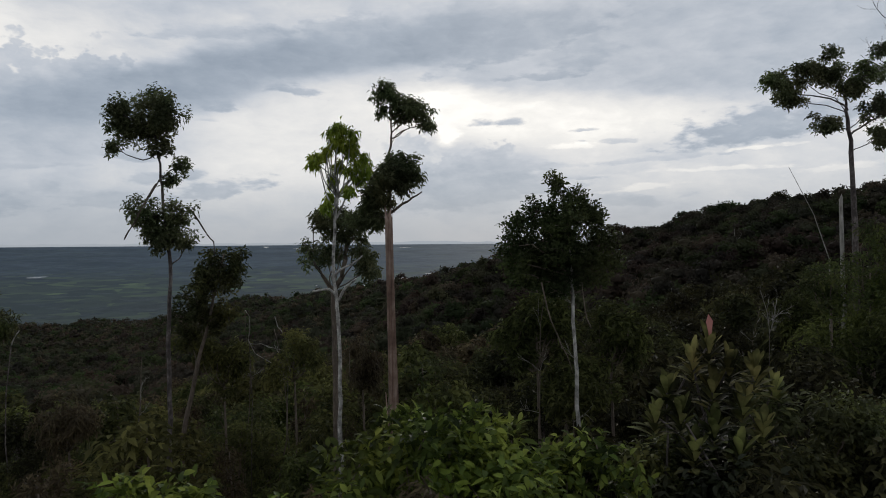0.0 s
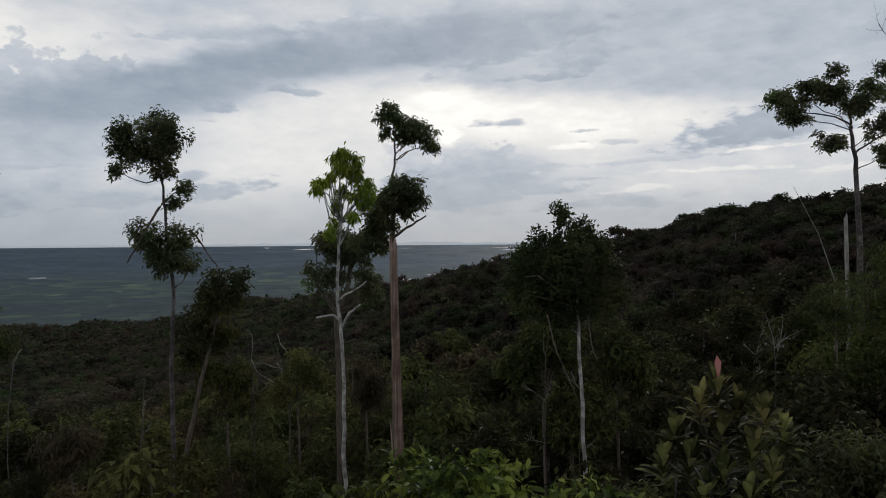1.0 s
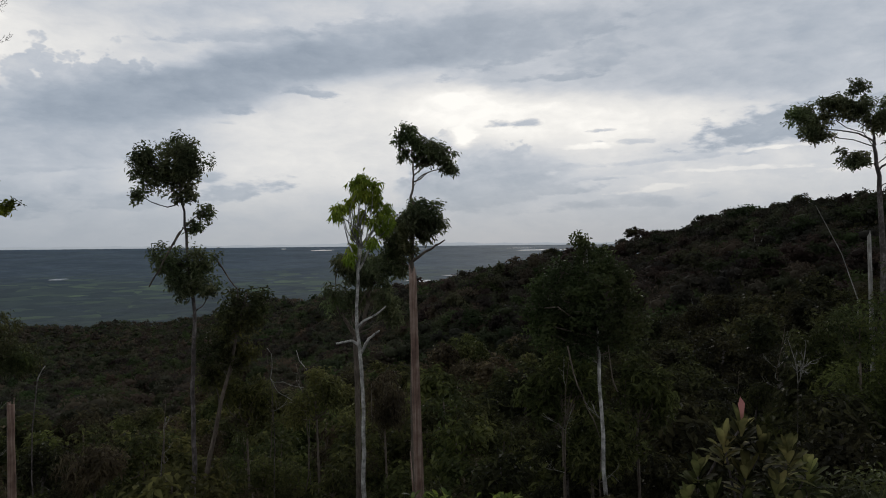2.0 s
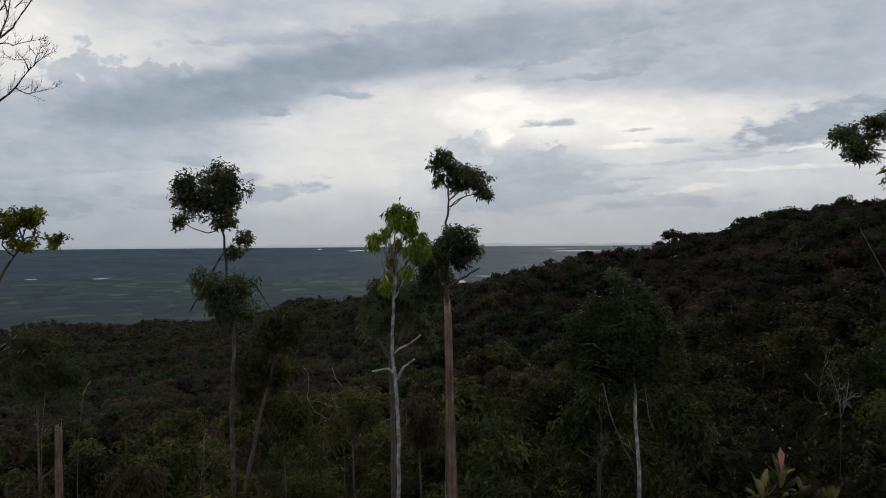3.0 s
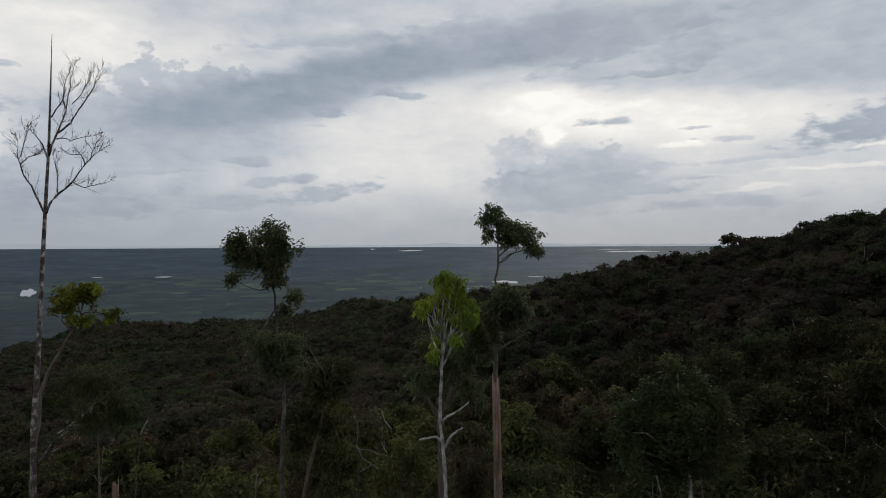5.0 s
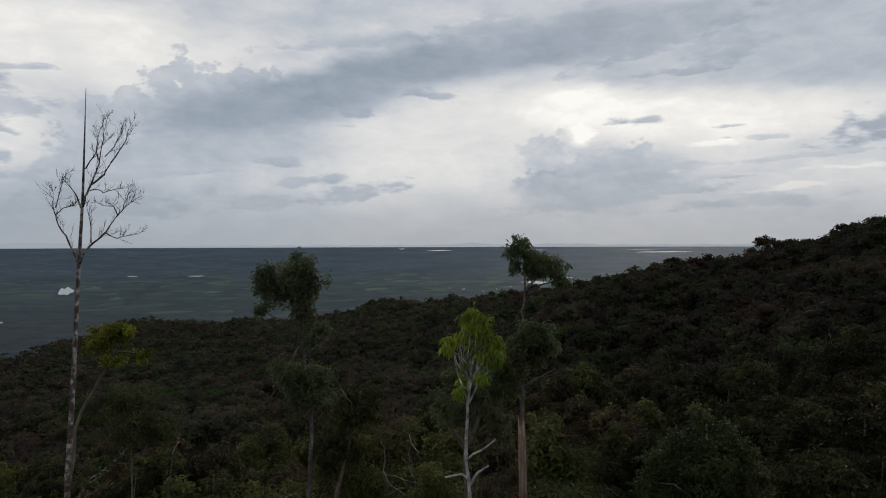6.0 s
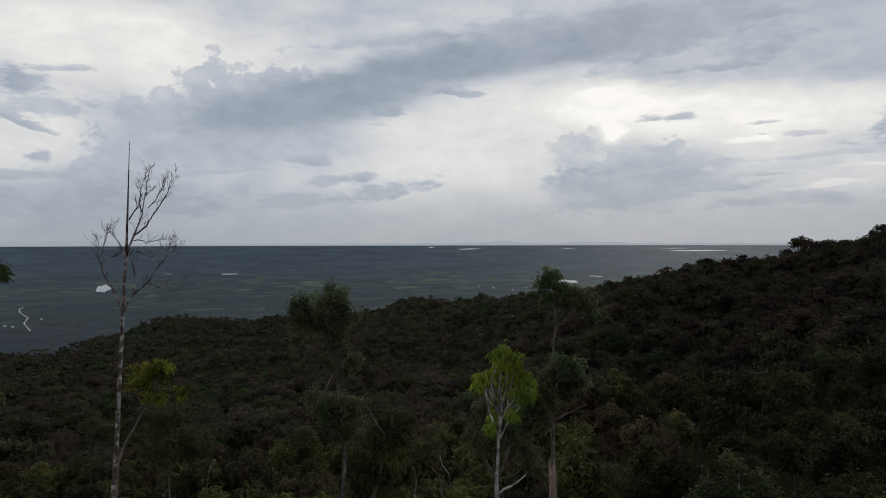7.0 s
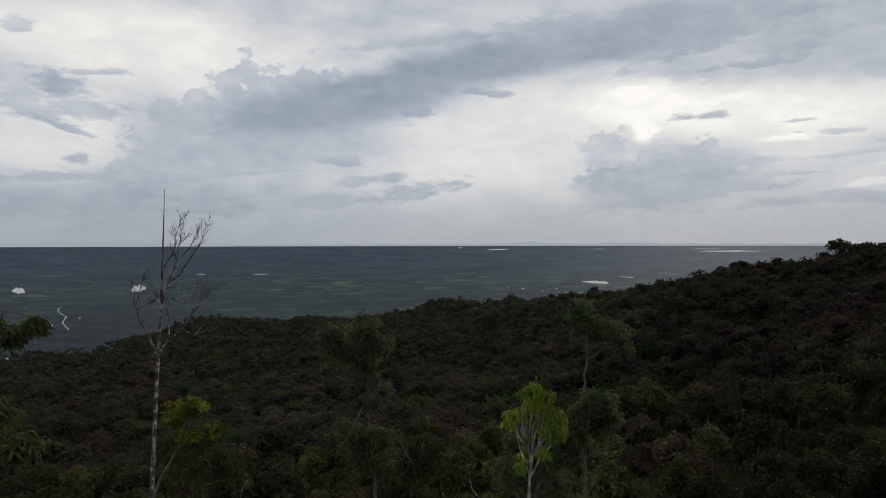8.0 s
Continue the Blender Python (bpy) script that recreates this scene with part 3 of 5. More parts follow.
# height of the leaf canopy along bearings from the hilltop (degrees to the right of ahead)
CANOPY = {
    -180: (-4, -5, -6.5, -8, -14, -32, -60, -75, -90, -120, -150, -168),
    -60: (-4, -5, -6.5, -8, -14, -32, -60, -75, -90, -120, -150, -168),
    -47: (-4, -5, -6.3, -8, -14, -32, -58, -70, -80, -115, -160, -172),
    -42: (-4, -5, -6.2, -8, -14, -32, -57, -68, -78, -105, -160, -172),
    -38: (-4, -5, -6.2, -7.5, -13.5, -31, -56, -67, -77, -96, -132, -168),
    -34: (-4, -5, -6.2, -7.2, -13, -30, -55, -66, -76, -92, -100, -165),
    -30: (-4, -5, -6.2, -7.2, -12.5, -30, -55, -66, -76, -92, -110, -160),
    -22: (-4, -5, -6.2, -7.2, -12, -30, -52, -63, -70, -90, -112, -158),
    -14: (-4, -4.6, -6, -7.2, -12, -29, -48, -56, -52, -70, -78, -160),
    -10: (-4, -4.0, -6, -7, -12, -27, -40, -44, -40, -50, -105, -160),
    -5: (-4, -3.8, -5.8, -6.8, -11, -24, -32, -29, -24, -60, -110, -160),
    0: (-4, -3.8, -5.6, -6.5, -10.2, -21, -17, -14, -24, -70, -120, -160),
    5: (-4, -3.8, -5.2, -6.2, -9.5, -19, -11, -7, -20, -70, -120, -160),
    10: (-4, -3.8, -5.0, -6.0, -9.0, -17, -5, 0, -14, -60, -120, -160),
    16: (-4, -3.8, -4.8, -5.6, -8.0, -13, 2, 8, -5, -60, -120, -160),
    21: (-4, -3.8, -4.5, -5.2, -7.0, -10, 10, 19, 5, -50, -110, -160),
    27: (-4, -3.8, -4.3, -4.8, -5.8, -6, 15, 25, 13, -50, -110, -160),
    40: (-4, -3.8, -4, -4, -4, 2, 22, 30, 20, -50, -110, -160),
    90: (-4, -4, -4, -3, -2, 2, 10, 12, 5, -50, -110, -160),
    180: (-4, -5, -6.5, -8, -14, -32, -60, -75, -90, -120, -150, -168),
}
BEARINGS = sorted(CANOPY)
TABLE = np.array([CANOPY[b] for b in BEARINGS], float)
HUB = (-0.4, 2.4)


def canopy(az, r):
    """Height of the canopy at a bearing and a distance (arrays)."""
    az, r = np.asarray(az, float), np.clip(np.asarray(r, float), 0, 1499.9)
    i = np.clip(np.searchsorted(BEARINGS, az, side="right") - 1, 0, len(BEARINGS) - 2)
    b = np.array(BEARINGS, float)
    u = (az - b[i]) / (b[i + 1] - b[i])
    u = u * u * (3 - 2 * u) * 0.5 + u * 0.5
    q = np.array(RINGS, float)
    j = np.clip(np.searchsorted(RINGS, r, side="right") - 1, 0, len(RINGS) - 2)
    w = (r - q[j]) / (q[j + 1] - q[j])
    lo = TABLE[i, j] * (1 - w) + TABLE[i, j + 1] * w
    hi = TABLE[i + 1, j] * (1 - w) + TABLE[i + 1, j + 1] * w
    z = lo * (1 - u) + hi * u
    # spurs and gullies across the slopes
    x, y = np.sin(np.radians(az)) * r, np.cos(np.radians(az)) * r
    fold = np.sin(x / 17 + 1.6 * np.sin(y / 41)) + 0.8 * np.sin(x / 31 - y / 46 + 2 * np.sin(x / 60)) + 0.6 * np.sin(y / 14 + x / 29)
    amp = np.interp(r, (60, 130, 300, 370, 450, 700, 1300, 1499), (0, 2.2, 2.6, 0.9, 1.2, 3.0, 4.0, 0))
    return z + fold * amp


def stand_height(r):
    return np.interp(r, (0, 12, 30, 60, 150, 1500), (1.5, 3.0, 4.0, 6.0, 9.0, 9.0))


def plain(r):
    return -160 + 152 * np.clip((r - 1500) / 3430, 0, 1) ** 1.3


def ground(az, r):
    r = np.asarray(r, float)
    near = canopy(az, r) - stand_height(r)
    k = np.clip((r - 1200) / 300, 0, 1)
    return np.maximum(near * (1 - k) + plain(r) * k, -172)


def xy(az, r):
    a = np.radians(az)
    return HUB[0] + np.sin(a) * r, HUB[1] + np.cos(a) * r


def bearing(x, y):
    dx, dy = x - HUB[0], y - HUB[1]
    return math.degrees(math.atan2(dx, dy)), math.hypot(dx, dy)


def floor_at(x, y):
    return float(ground(*bearing(x, y)))


def build_ground():
    rr = np.concatenate((np.array([0.01]), np.geomspace(4, 4930, 110)))
    aa = np.linspace(-180, 180, 181)[:-1]
    A, R = np.meshgrid(aa, rr)
    x, y = xy(A, R)
    z = ground(A, R)
    v = np.stack((x, y, z), 2).reshape(-1, 3)
    n = len(aa)
    f = []
    for i in range(len(rr) - 1):
        for k in range(n):
            f.append((i * n + k, (i + 1) * n + k, (i + 1) * n + (k + 1) % n, i * n + (k + 1) % n))
    f = [tuple(reversed(q)) for q in f]
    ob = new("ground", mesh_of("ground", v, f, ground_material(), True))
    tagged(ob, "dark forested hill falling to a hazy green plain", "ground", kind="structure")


build_ground()

LOBE = bmesh.new()
bmesh.ops.create_icosphere(LOBE, subdivisions=1, radius=1.0)
LOBE_V = np.array([v.co[:] for v in LOBE.verts])
LOBE_F = np.array([[v.index for v in f.verts] for f in LOBE.faces])
LOBE.free()


def far_forest(name, r0, r1, spacing, heads, quads, leaf, size, rng, label, mat, az0=-52.0, az1=36.0):
    """Crowns of a far wood, too many to count, in one mesh: each a dome of leafy heads, with a tone of its own."""
    V, F, Q, tone_v, tone_q = [], [], [], [], []
    r, nv = r0, 0
    while r < r1:
        step = spacing * (0.85 + 0.3 * rng.random())
        da = math.degrees(step / r)
        az = np.arange(az0, az1, da) + rng.uniform(-0.4, 0.4) * da
        az = az + rng.uniform(-0.38, 0.38, len(az)) * da
        rad = r + rng.uniform(-0.42, 0.42, len(az)) * step
        # nothing behind the crest, where it would never be seen
        crest = np.interp(az, (-52, -34, -16, -13, -10, -5, 0, 40), (1400, 1400, 1350, 1200, 830, 540, 450, 450))
        keep = rad < crest
        az, rad = az[keep], rad[keep]
        top = canopy(az, rad)
        x, y = xy(az, rad)
        for i in range(len(az)):
            w = size * rng.choice((0.55, 0.7, 0.85, 1.0, 1.25)) * rng.uniform(0.85, 1.15)
            h = w * rng.uniform(0.62, 0.95)
            up = rng.normal() * 1.0 + (rng.uniform(1.0, 3.5) if rng.random() < 0.10 else 0.0)
            c = np.array((x[i], y[i], top[i] - h * 0.5 + up - (1.0 if rad[i] > 340 else 0.0)))
            half = np.array((w * rng.uniform(0.85, 1.15), w, h)) * 0.5
            tone = rng.random()
            n = max(2, int(heads * rng.uniform(0.7, 1.3)))
            way = unit(rng.normal(size=(n, 3)) * np.array((1, 1, 0.5)) + np.array((0, 0, 0.35)))
            way[0] = (0, 0, 0.9)
            for d0 in way:
                b = c + d0 * half * rng.uniform(0.45, 0.75)
                sz = half * rng.uniform(0.34, 0.56) * np.array((1, 1, 0.85))
                V.append(b + LOBE_V * sz * 0.62 * rng.normal(1, 0.12, (len(LOBE_V), 1)))
                F.append(LOBE_F + nv)
                nv += len(LOBE_V)
                tone_v.append(np.full(len(LOBE_V), tone))
                d = unit(rng.normal(size=(quads, 3)) + np.array((0, -0.15, 0.4)))
                Q.append(leaf_quads(rng, b + d * sz * rng.uniform(0.55, 1.20, (quads, 1)), d, leaf, leaf * 0.7, 0.15, 1.2)[0])
                tone_q.append(np.full(quads * 4, tone))
        r += step * 0.9
    v = np.concatenate(V + Q)
    nq = sum(len(q) for q in Q) // 4
    f = np.concatenate(F).tolist() + (np.arange(nq * 4).reshape(nq, 4) + nv).tolist()
    me = mesh_of(name, v, f, mat, True)
    me.attributes.new("crown_tone", "FLOAT", "POINT").data.foreach_set("value", np.concatenate(tone_v + tone_q).astype(np.float32))
    return tagged(new(name, me), label, "forest", kind="stuff")


far_forest("far_forest", 130, 330, 7.4, 6, 42, 0.95, 11.0, np.random.default_rng(11), "mixed green and brown rainforest canopy filling the valley", FAR_LIT, -52, 1)
far_forest("far_forest", 130, 330, 7.4, 6, 42, 0.95, 11.0, np.random.default_rng(14), "rainforest canopy covering the ridge slope, coloured darker for shade", FAR_SHADED, 1, 36)
far_forest("far_forest", 330, 560, 8.4, 5, 16, 1.5, 12.0, np.random.default_rng(15), "mixed rainforest canopy on the lower ridge", FAR_LIT, -52, 0)
far_forest("far_forest", 330, 560, 8.4, 6, 22, 1.3, 12.0, np.random.default_rng(12), "rainforest canopy along the ridge crest, coloured darker for shade", FAR_SHADED, 0, 36)
far_forest("far_forest", 560, 1450, 13.0, 3, 8, 2.6, 17.0, np.random.default_rng(13), "rainforest canopy running down to the plain", FAR_LIT, -52, 0)


# ---- woodland trees and shrubs, copied ----
def woodland_tree(rng, height, width, mat, leaf, density, bark, name="rainforest_tree", label="leafy rainforest tree on the slope", cat="tree", low=0.45):
    t = thing(name, label, cat)
    w = Wood(rng)
    clumps = []
    top = height
    lean = rng.normal(size=2) * 0.06 * height
    trunk = [(0, 0, -0.8), (lean[0] * 0.3, lean[1] * 0.3, height * 0.3), (lean[0] * 0.7, lean[1] * 0.7, height * 0.6), (lean[0], lean[1], height * 0.88)]
    w.tube(trunk, 0.022 * height, 0.006 * height, 6)
    n = rng.integers(5, 9) if low > 0.4 else rng.integers(8, 12)
    for i in range(n):
        a = i * 2.4 + rng.uniform(-0.4, 0.4)
        q = rng.uniform(0.35 if low > 0.4 else 0.0, 1.0)
        rad = width * 0.5 * rng.uniform(0.3, 0.72) * (1.15 - 0.6 * q)
        c = np.array((lean[0] + math.cos(a) * rad, lean[1] + math.sin(a) * rad, height * (low + (0.87 - low) * q)))
        s = width * rng.uniform(0.17, 0.28)
        clumps.append((c, (s, s, s * rng.uniform(0.6, 0.9))))
        w.bent(trunk[2] if q > 0.5 else trunk[1], c, 0.008 * height, 0.003 * height, 4)
    clumps.append(((lean[0], lean[1], height * 0.86), (width * 0.2, width * 0.2, height * 0.14)))
    cm, _ = crown_mesh(rng, clumps, mat, leaf, 12, 0.45 * leaf[0] + 0.22, density, 0.25)
    part("trunk", w.mesh("trunk", bark), t)
    part("crown", cm, t)
    return t


def scatter(plants_at, r0, r1, az0, az1, spacing, rng, group, limit=300, sink=0.0, clear=()):
    """Copies of the given plants over a stretch of slope, their tops at the canopy."""
    made, used = 0, set()
    r = r0
    while r < r1:
        da = math.degrees(spacing(r) / r)
        for az in np.arange(az0, az1, da):
            a = az + rng.uniform(-0.4, 0.4) * da
            q = r + rng.uniform(-0.4, 0.4) * spacing(r)
            x, y = xy(a, q)
            if any((x - cx) ** 2 + (y - cy) ** 2 < cr * cr for cx, cy, cr in clear):
                continue
            makers = plants_at(a, q)
            src, h = makers[rng.integers(len(makers))]
            top = float(canopy(a, q)) + rng.normal() * (0.25 if q < 20 else 0.8 if q < 50 else 1.1) - sink
            g = float(ground(a, q))
            s = min(1.6, max(0.55, (top - g) / h * rng.uniform(0.85, 1.15)))
            if made >= limit:
                return
            m4 = pose(x, y, g - 0.15, 0, 0, rng.uniform(0, 360)) @ Matrix.Diagonal((s, s, s, 1))
            ob = copy_thing(src, m4) if src.name in used else src
            used.add(src.name)
            ob.matrix_basis = m4
            tagged(ob, group=group)
            made += 1
        r += spacing(r) * 0.85



wood_rng = np.random.default_rng(21)
MID_TREES = [(woodland_tree(wood_rng, h, w, mat, leaf, den, BARK_BROWN), h) for h, w, mat, leaf, den in (
    (7.0, 5.2, FOREST, (0.50, 0.24), 3.0), (7.5, 5.6, OLDFOREST, (0.46, 0.20), 3.2), (6.5, 5.0, FOREST, (0.54, 0.22), 2.9), (8.0, 4.6, OLDFOREST, (0.48, 0.24), 3.2),
    (7.0, 6.0, FOREST, (0.44, 0.20), 3.2), (7.5, 4.6, OLIVE, (0.48, 0.22), 3.2), (6.5, 5.4, OLDFOREST, (0.48, 0.22), 3.0))]
SHADED_TREES = [(woodland_tree(wood_rng, h, w, SHADED_LEAF, leaf, den, BARK_DARK, label="valley tree with leaf colour darkened for shade"), h) for h, w, leaf, den in (
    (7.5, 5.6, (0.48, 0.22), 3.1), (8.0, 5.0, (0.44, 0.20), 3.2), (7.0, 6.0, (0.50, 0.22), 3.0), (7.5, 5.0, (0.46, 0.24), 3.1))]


def valley_trees(az, r):
    # darkened copies to the right and far left carry shade in their colour
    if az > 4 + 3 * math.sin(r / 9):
        return SHADED_TREES
    return MID_TREES + SHADED_TREES if az < -26 + 4 * math.sin(r / 7) else MID_TREES


scatter(valley_trees, 52, 132, -46, 36, lambda r: 4.4 + (r - 52) * 0.05, wood_rng, "rainforest trees of the valley", 560)
NEAR_SHRUBS = [(woodland_tree(wood_rng, h, w, mat, leaf, den, BARK_BROWN, "understorey_tree", "low leafy tree in the regrowth below the hilltop", "tree", 0.15), h) for h, w, mat, leaf, den in (
    (4.0, 3.0, FOREST, (0.26, 0.11), 8.0), (4.6, 2.6, OLDFOREST, (0.32, 0.07), 8.0), (3.6, 3.4, FOREST, (0.34, 0.15), 5.5), (4.2, 2.8, OLIVE, (0.24, 0.10), 7.5),
    (5.0, 2.4, OLDFOREST, (0.24, 0.09), 8.0), (3.8, 3.2, FOREST, (0.28, 0.07), 8.0))]
NEAR_SHADED = [(woodland_tree(wood_rng, h, w, SHADED_LEAF, leaf, den, BARK_DARK, "understorey_tree", "low regrowth tree with leaf colour darkened for shade", "tree", 0.15), h) for h, w, leaf, den in (
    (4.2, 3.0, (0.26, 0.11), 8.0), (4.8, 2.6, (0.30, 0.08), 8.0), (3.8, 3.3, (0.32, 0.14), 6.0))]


def slope_trees(az, r):
    # same split on the near slope: shade painted in by darker leaf copies
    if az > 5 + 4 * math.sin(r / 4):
        return NEAR_SHADED
    return NEAR_SHRUBS + NEAR_SHADED if az < -28 + 3 * math.sin(r / 5) else NEAR_SHRUBS


scatter(slope_trees, 9, 52, -46, 38, lambda r: 2.3 + max(0, r - 14) * 0.05, wood_rng, "understorey trees of the slope", 450, 0.2)


# ---- the tall trees that stand clear ----
def clump(c, wide, high):
    return (c, (wide, wide * 0.85, high))


def tall_tree(name, label, trunk, radii, bark, limbs, clumps, leafmat, leaf, density, rng, droop=0.2, per=10, spray=0.20, dead=(), sides=9):
    """A standing tree: trunk line, limbs, leaf clumps with twigs, dead branches."""
    trunk = [np.array(p, float) for p in trunk]
    foot = trunk[0].copy()
    foot[2] = min(foot[2], floor_at(foot[0], foot[1])) - 0.2
    t = thing(name, label, "tree")
    t.matrix_basis = Matrix.Translation(Vector(foot))
    twig_bark = BARK_BROWN if bark is BARK_PALE and leafmat in (CONIFER, YELLOWGREEN) else bark
    w = Wood(rng)
    pts = [foot] + trunk
    fine = []
    for a, b in zip(pts[:-1], pts[1:]):
        for k in range(3):
            fine.append(a + (b - a) * k / 3 + (rng.normal(size=3) * 0.025 if k else 0))
    fine.append(pts[-1])
    w.tube([p - foot for p in fine], radii[0], radii[1], sides, 0.07)
    part("trunk", w.mesh("trunk", bark), t)
    for r0, r1, *way in limbs:
        b = Wood(rng)
        way = [np.array(p, float) - foot for p in way]
        for i, (p, q) in enumerate(zip(way[:-1], way[1:])):
            k = len(way) - 1
            b.bent(p, q, r0 + (r1 - r0) * i / k, r0 + (r1 - r0) * (i + 1) / k, 6, 0.06, 4)
        part("limb", b.mesh("limb", bark), t)
    if clumps:
        line = np.array([p - foot for p in fine])
        for c, r in clumps:
            c, r = np.array(c, float) - foot, np.array(r, float)
            k = 6 if r[0] < 0.3 else 10 if r[0] < 0.7 else 14
            lumps = [(c, r * 0.45)] + [(c + d * r * rng.uniform(0.35, 0.95), r * rng.uniform(0.26, 0.42)) for d in unit(rng.normal(size=(k, 3)))]
            pp, dd, sprigs = sprays(rng, lumps, per, spray, density)
            b = Wood(rng)
            j = np.argmin(np.linalg.norm(line - (c - np.array((0, 0, 0.5 * np.linalg.norm(c[:2] - line[-1][:2])))), axis=1))
            b.bent(line[j], c, 0.026, 0.014, 5, 0.1, 5)
            for (lc, _), sc in zip(lumps, sprigs):
                b.bent(c, lc, 0.012, 0.007, 4, 0.12, 3)
                for q in sc[::3]:
                    b.bent(lc, q, 0.006, 0.003, 3, 0.12, 2)
            branch = part("branch", b.mesh("branch", twig_bark), t)
            v, f = leaf_quads(rng, pp, dd, leaf[0], leaf[1], droop)
            tagged(part("foliage", mesh_of("foliage", v, f, leafmat), branch), kind="stuff")
    for r0, r1, *way in dead:
        d = Wood(rng)
        way = [np.array(p, float) - foot for p in way]
        for i, (p, q) in enumerate(zip(way[:-1], way[1:])):
            k = len(way) - 1
            d.bent(p, q, r0 + (r1 - r0) * i / k, r0 + (r1 - r0) * (i + 1) / k, 5, 0.05, 4)
        part("dead_branch", d.mesh("dead_branch", BARK_BROWN), t, "bare broken branch")
    return t


rng = np.random.default_rng(5)
tall_tree("tall_tree", "tall slender tree with mottled trunk and tufted dark crown",
          [(-9.85, 26.93, -7.75), (-9.84, 26.95, -5.40), (-9.82, 26.98, -2.65), (-9.77, 26.99, -0.89), (-9.93, 27.00, 0.49), (-10.04, 27.02, 1.86), (-10.10, 27.02, 2.64), (-10.32, 27.04, 3.92)],
          (0.095, 0.03), BARK_DARK, [],
          [clump((-11.30, 27.04, 4.18), 0.80, 0.85), clump((-9.73, 26.84, 4.27), 0.65, 0.90), clump((-10.25, 27.24, 4.90), 0.60, 0.45), clump((-11.64, 27.03, 3.20), 0.36, 0.26),
           clump((-10.03, 26.93, 3.18), 0.60, 0.36), clump((-10.92, 27.43, 3.69), 0.60, 0.50), clump((-10.22, 26.85, 4.30), 0.80, 0.75), clump((-10.25, 27.25, 3.62), 0.55, 0.40), clump((-11.50, 26.85, 4.45), 0.50, 0.55), clump((-10.15, 26.85, 0.80), 0.62, 0.50), clump((-9.95, 26.80, 0.15), 0.60, 0.45), clump((-10.45, 26.90, 0.30), 0.50, 0.40), clump((-9.35, 27.02, 2.68), 0.36, 0.36), clump((-9.82, 27.02, 2.09), 0.42, 0.22),
           clump((-10.74, 27.01, 0.88), 0.60, 0.66), clump((-9.37, 26.91, 0.91), 0.52, 0.62), clump((-9.88, 27.10, 0.33), 0.85, 0.55), clump((-10.11, 26.90, -0.14), 0.40, 0.30), clump((-9.22, 26.90, -0.15), 0.36, 0.30)],
          DARKLEAF, (0.15, 0.068), 44, rng, 0.15,
          dead=[(0.05, 0.025, (-10.14, 27.02, 2.06), (-10.41, 26.71, 1.45), (-10.80, 26.61, 0.64), (-11.19, 26.60, 0.02)),
                (0.035, 0.015, (-9.05, 27.01, 1.03), (-8.69, 27.10, 0.44), (-8.30, 27.10, -0.07), (-8.27, 27.09, -0.51))])
tall_tree("leaning_tree", "slender leaning tree with a loose green crown",
          [(-11.04, 31.33, -8.42), (-10.42, 31.35, -5.30), (-9.90, 31.37, -3.34), (-9.54, 31.38, -1.72), (-9.28, 31.39, -0.57)], (0.12, 0.03), BARK_BROWN, [],
          [clump((-9.23, 31.39, -0.99), 0.95, 1.0), clump((-10.00, 31.38, -1.72), 0.85, 0.95), clump((-10.47, 31.38, -2.76), 0.85, 0.9), clump((-8.68, 31.39, -1.04), 0.4, 0.6), clump((-9.82, 31.87, -3.16), 0.9, 0.8), clump((-10.89, 31.86, -4.09), 0.8, 0.8)],
          OLIVE, (0.22, 0.09), 22, rng)
